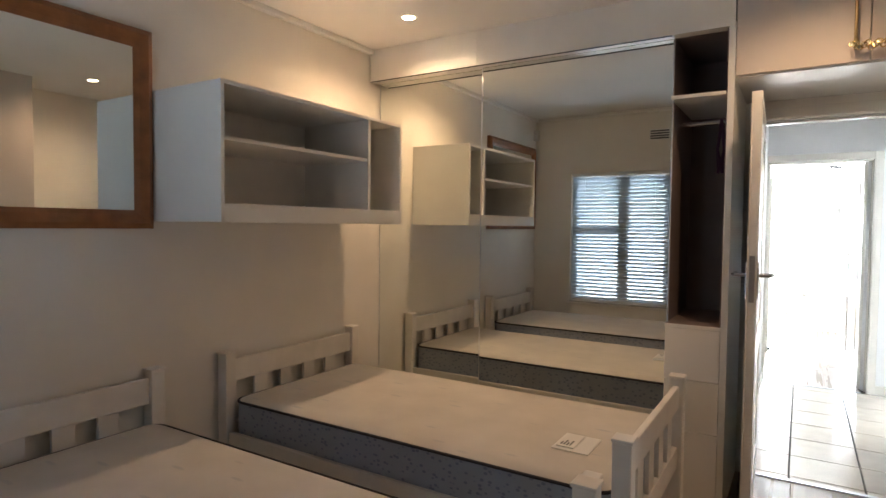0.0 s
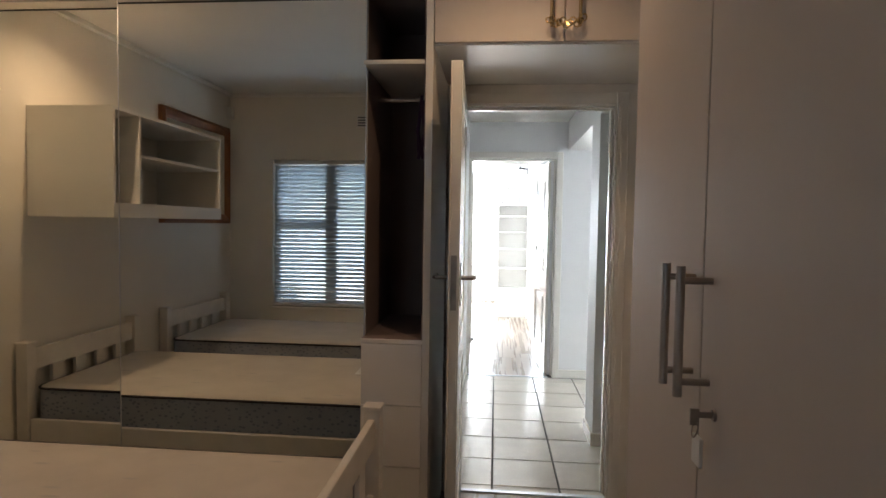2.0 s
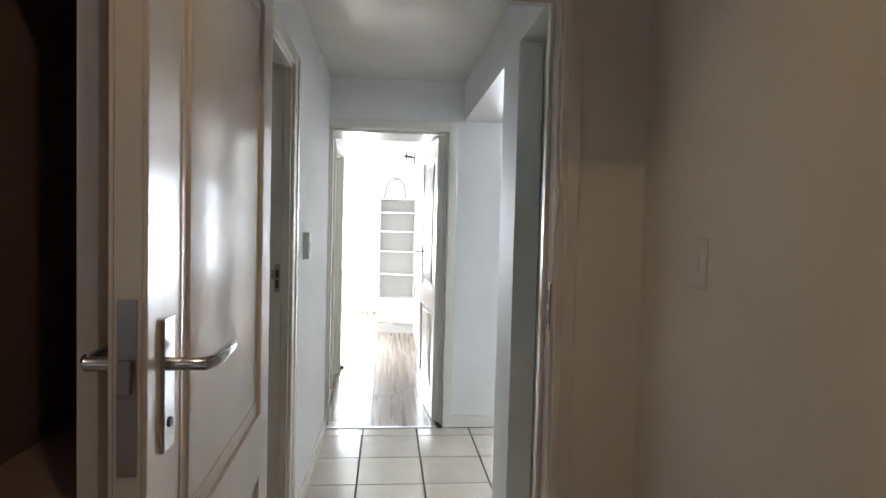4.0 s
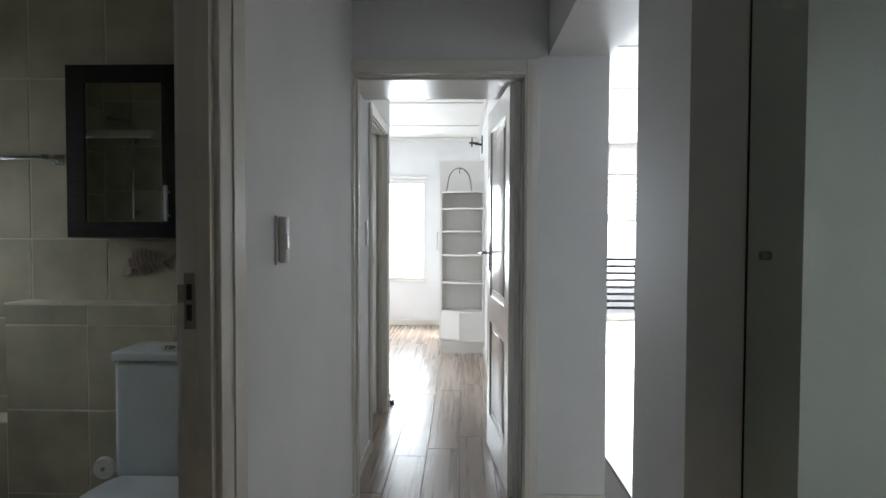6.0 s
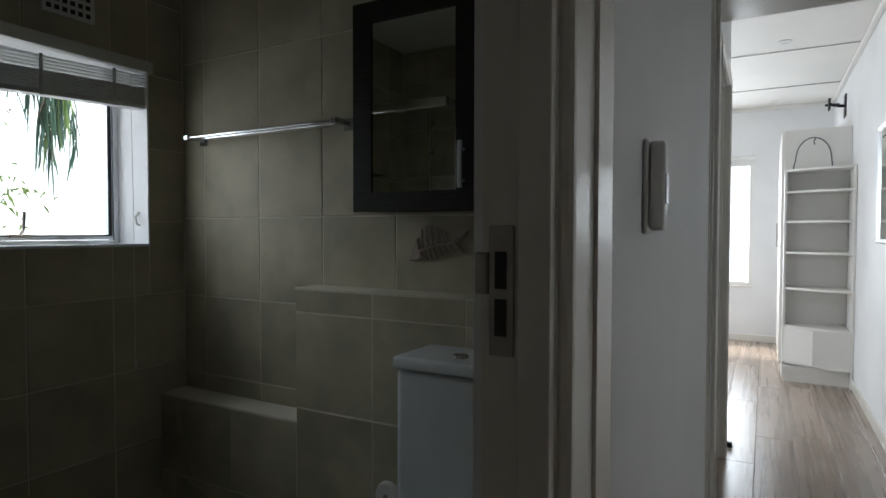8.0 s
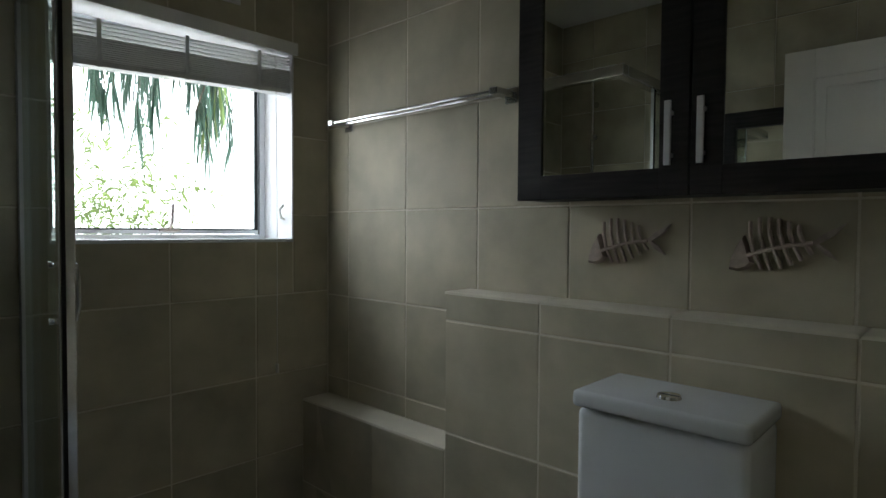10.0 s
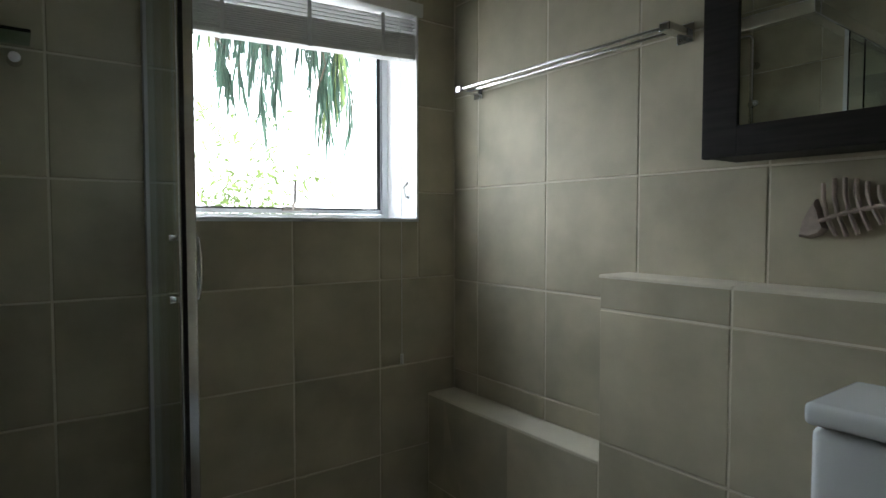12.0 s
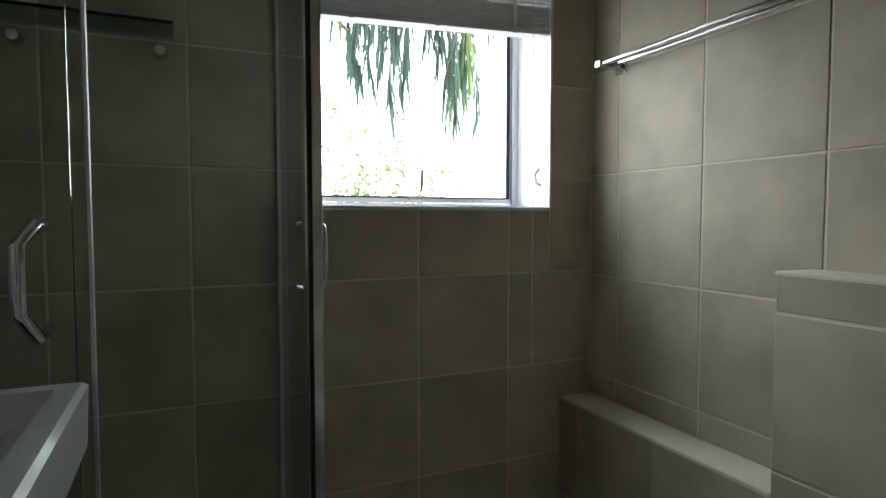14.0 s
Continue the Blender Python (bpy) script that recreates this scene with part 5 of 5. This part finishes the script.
part("seat_lid", loft([oval(0.415, 0.184, 0.279, 5.50), oval(0.430, 0.184, 0.279, 5.50), oval(0.438, 0.172, 0.267, 5.50)]), PORCELAIN, wc, smooth=True)
val = thing("round_valve_cover", "small round white valve cover on the tiled boxing", "valve", (-1.20, 5.935, 0.37))
part("cover", disc(bmesh.new(), (-1.20, 5.935, 0.375), (0, -1, 0), 0.045, 0.040, 0.018, 24), PLASTIC, val, smooth=True)
part("screw", disc(bmesh.new(), (-1.20, 5.917, 0.375), (0, -1, 0), 0.008, 0.008, 0.003, 10), STEEL, val)

# ---- outdoors ----
structure("ground", boxes((-300, 300, -300, 300, -0.35, -0.25)), PAVING, "pale concrete paving and ground round the house", "ground")
# self-lit sheets outside imitate the burnt-out white view through the windows
SKY_GLOW = glow("glowing white backdrop", (0.93, 0.97, 1.0), 2.2)
structure("backdrop_west", boxes((-14.2, -14.0, -12, 26, -0.25, 9)), SKY_GLOW, "glowing white sheet standing in for the overbright sky", "backdrop")
structure("backdrop_north", boxes((-9, 16, 20.0, 20.2, -0.25, 9)), SKY_GLOW, "glowing white sheet standing in for the overbright sky", "backdrop")
structure("garden_wall", boxes((-7.2, -7.0, -3, 16, -0.25, 0.9)), RENDERED, "white rendered garden wall", "garden wall")
rnd = random.Random(5)
tree = thing("weeping_shrub", "hanging long-leaved garden shrub outside the bathroom window", "tree", (-4.5, 5.1, -0.25))
part("trunk", loft([[(-4.75 + 0.1 * s + r * math.cos(a), 4.85 + 0.05 * s + r * math.sin(a), -0.25 + 3.3 * s) for a in (2 * math.pi * k / 10 for k in range(10))] for r, s in ((0.09, 0), (0.07, 0.4), (0.055, 0.75), (0.03, 1.0))]), BARK, tree, smooth=True)


def leaf_blade(bm, p, d, length, width, droop):
    """A long narrow leaf of four quads."""
    d = Vector(d).normalized()
    side = d.cross(Vector((rnd.uniform(-1, 1), rnd.uniform(-1, 1), rnd.uniform(-1, 1)))).normalized()
    prev, pos = None, Vector(p)
    for k in range(5):
        w = width * (0.35, 1.0, 0.85, 0.5, 0.05)[k]
        cur = (bm.verts.new(pos - side * w), bm.verts.new(pos + side * w))
        if prev:
            bm.faces.new((prev[0], prev[1], cur[1], cur[0]))
        prev = cur
        d = (d + Vector((0, 0, -droop))).normalized()
        pos = pos + d * (length / 4)


bm = bmesh.new()
# a few leaves take a paler colour that imitates sun on them
sunny = bmesh.new()
limbs = bmesh.new()
for k in range(30):
    top = Vector((-3.45 + rnd.uniform(-0.35, 0.3), 5.98 + rnd.uniform(-0.46, 0.20), 2.02 + rnd.uniform(-0.05, 0.45)))
    base = Vector((-4.66, 4.88, 2.2 + rnd.uniform(-0.3, 0.7)))
    tube(limbs, [base, (base + top) / 2 + Vector((0, 0, 0.25)), top], 0.010, 6)
    tip = top + Vector((rnd.uniform(-0.08, 0.08), rnd.uniform(-0.08, 0.08), -rnd.uniform(0.15, 0.46)))
    tube(limbs, [top, (top + tip) / 2 + Vector((0.02, 0.01, 0.03)), tip], 0.003, 5)
    for i in range(24):
        p = top.lerp(tip, rnd.random())
        leaf_blade(sunny if (k % 6 == 0 and i % 2) else bm, p, (rnd.uniform(-0.22, 0.22), rnd.uniform(-0.22, 0.22), -0.75), rnd.uniform(0.16, 0.36), rnd.uniform(0.004, 0.008), 0.22)
part("limbs", limbs, BARK, tree)
lv = part("leaves", bm, LEAF, tree)
lv["kind"] = "stuff"
lv = part("sunlit_leaves", sunny, LEAF_PALE, tree, "leaves coloured yellow-green as if sunlit")
lv["kind"] = "stuff"
hb = bmesh.new()
for k in range(230):
    c = Vector((-6.3 + rnd.uniform(-0.5, 0.5), 6.35 + rnd.uniform(-2.4, 0.75), rnd.random() * 2.55 - 0.25))
    for i in range(26):
        p = c + Vector((rnd.gauss(0, 0.10), rnd.gauss(0, 0.10), rnd.gauss(0, 0.10)))
        leaf_blade(hb, p, (rnd.uniform(-1, 1), rnd.uniform(-1, 1), rnd.uniform(-0.6, 0.8)), rnd.uniform(0.06, 0.13), rnd.uniform(0.008, 0.016), 0.3)
single("garden_bushes", hb, LEAF_PALE, "loose green garden bushes along the white wall", "bushes", "stuff")

# ---- tiles and planks ----
ux = lines(-1.574, 0.322)
lay(wall_rail, plane((0, BY + 0.006, 0), (1, 0, 0), (0, 0, 1)), ux, lines(0.948, 0.328), (BX, -0.401, 0.547, 2.45), [(-1.574, -0.40, 0.0, 1.02)])
lay(wall_low, plane((0, LB, 0), (1, 0, 0), (0, 0, 1)), [-1.266, -0.926, -0.586], [0.265, 0.602, 0.939], (-1.598, -0.401, 0.0, 1.020))
lay(wall_low, plane((0, LB, 0), (1, 0, 0), (0, 0, 1)), [-1.93, -2.26], [0.225], (BX, -1.598, 0.0, 0.545))
lay(wall_low, plane((0, 0, 1.017), (1, 0, 0), (0, 1, 0)), [-1.266, -0.926, -0.586], [], (-1.602, -0.401, LB - 0.008, BY), t=0.008, material=GROUT, name="capping")
lay(wall_low, plane((0, 0, 0.542), (1, 0, 0), (0, 1, 0)), [-1.93, -2.26], [], (BX, -1.596, LB - 0.008, BY), t=0.008, material=GROUT, name="capping")
lay(wall_low, plane((-1.592, 0, 0), (0, -1, 0), (0, 0, 1)), [], [0.939], (-BY, -LB, 0.552, 1.017))
lay(wall_win, plane((BX - 0.006, 0, 0), (0, 1, 0), (0, 0, 1)), lines(4.829, 0.304), lines(0.963, 0.298), (BS, BY, 0.0, 2.45), [(BW0, BW1, BZ0, BZ1)])
lay(wall_south, plane((0, BS - 0.006, 0), (-1, 0, 0), (0, 0, 1)), lines(1.5, 0.32), lines(1.276, 0.318), (0.397, -BX, 0.0, 2.45))
lay(wall_east, plane((-0.401, 0, 0), (0, -1, 0), (0, 0, 1)), lines(-5.5, 0.32), lines(0.94, 0.318), (-BY, -4.96, 0.0, 2.45))
lay(hall_floor, plane((0, 0, -0.008), (1, 0, 0), (0, 1, 0)), lines(-0.045, 0.363), lines(5.171, 0.363), (-0.395, 1.05, 4.02, 6.398), t=0.008, material=TILE_FLOOR, gap=0.009)
lay(hall_floor, plane((0, 0, -0.008), (1, 0, 0), (0, 1, 0)), lines(-0.045, 0.363), lines(5.171, 0.363), (BX, -0.395, BS, BY), t=0.008, material=TILE_FLOOR, gap=0.009)


def planks(parent, x0, x1, y0, y1, seed):
    r = random.Random(seed)
    w = 0.192
    n = math.ceil((x1 - x0) / w)
    for i in range(n):
        a, b = x0 + i * w, min(x1, x0 + (i + 1) * w)
        y = y0 - r.uniform(0, 1.2)
        while y < y1:
            c, d = max(y, y0), min(y + 1.285, y1)
            y += 1.285
            if d - c < 0.03 or b - a < 0.02:
                continue
            ob = new("plank", tile_mesh(b - a - 0.0006, d - c - 0.0006, 0.012, LAMINATE))
            ob.parent = parent
            ob.matrix_basis = Matrix.Translation(((a + b) / 2, (c + d) / 2, -0.012))


planks(bed_floor, -2.53, 0.80, -1.15, 3.99, 1)
planks(far_floor, -3.45, 0.46, 6.42, 11.75, 2)
planks(living_floor, 1.05, 5.45, 6.0, 12.30, 3)
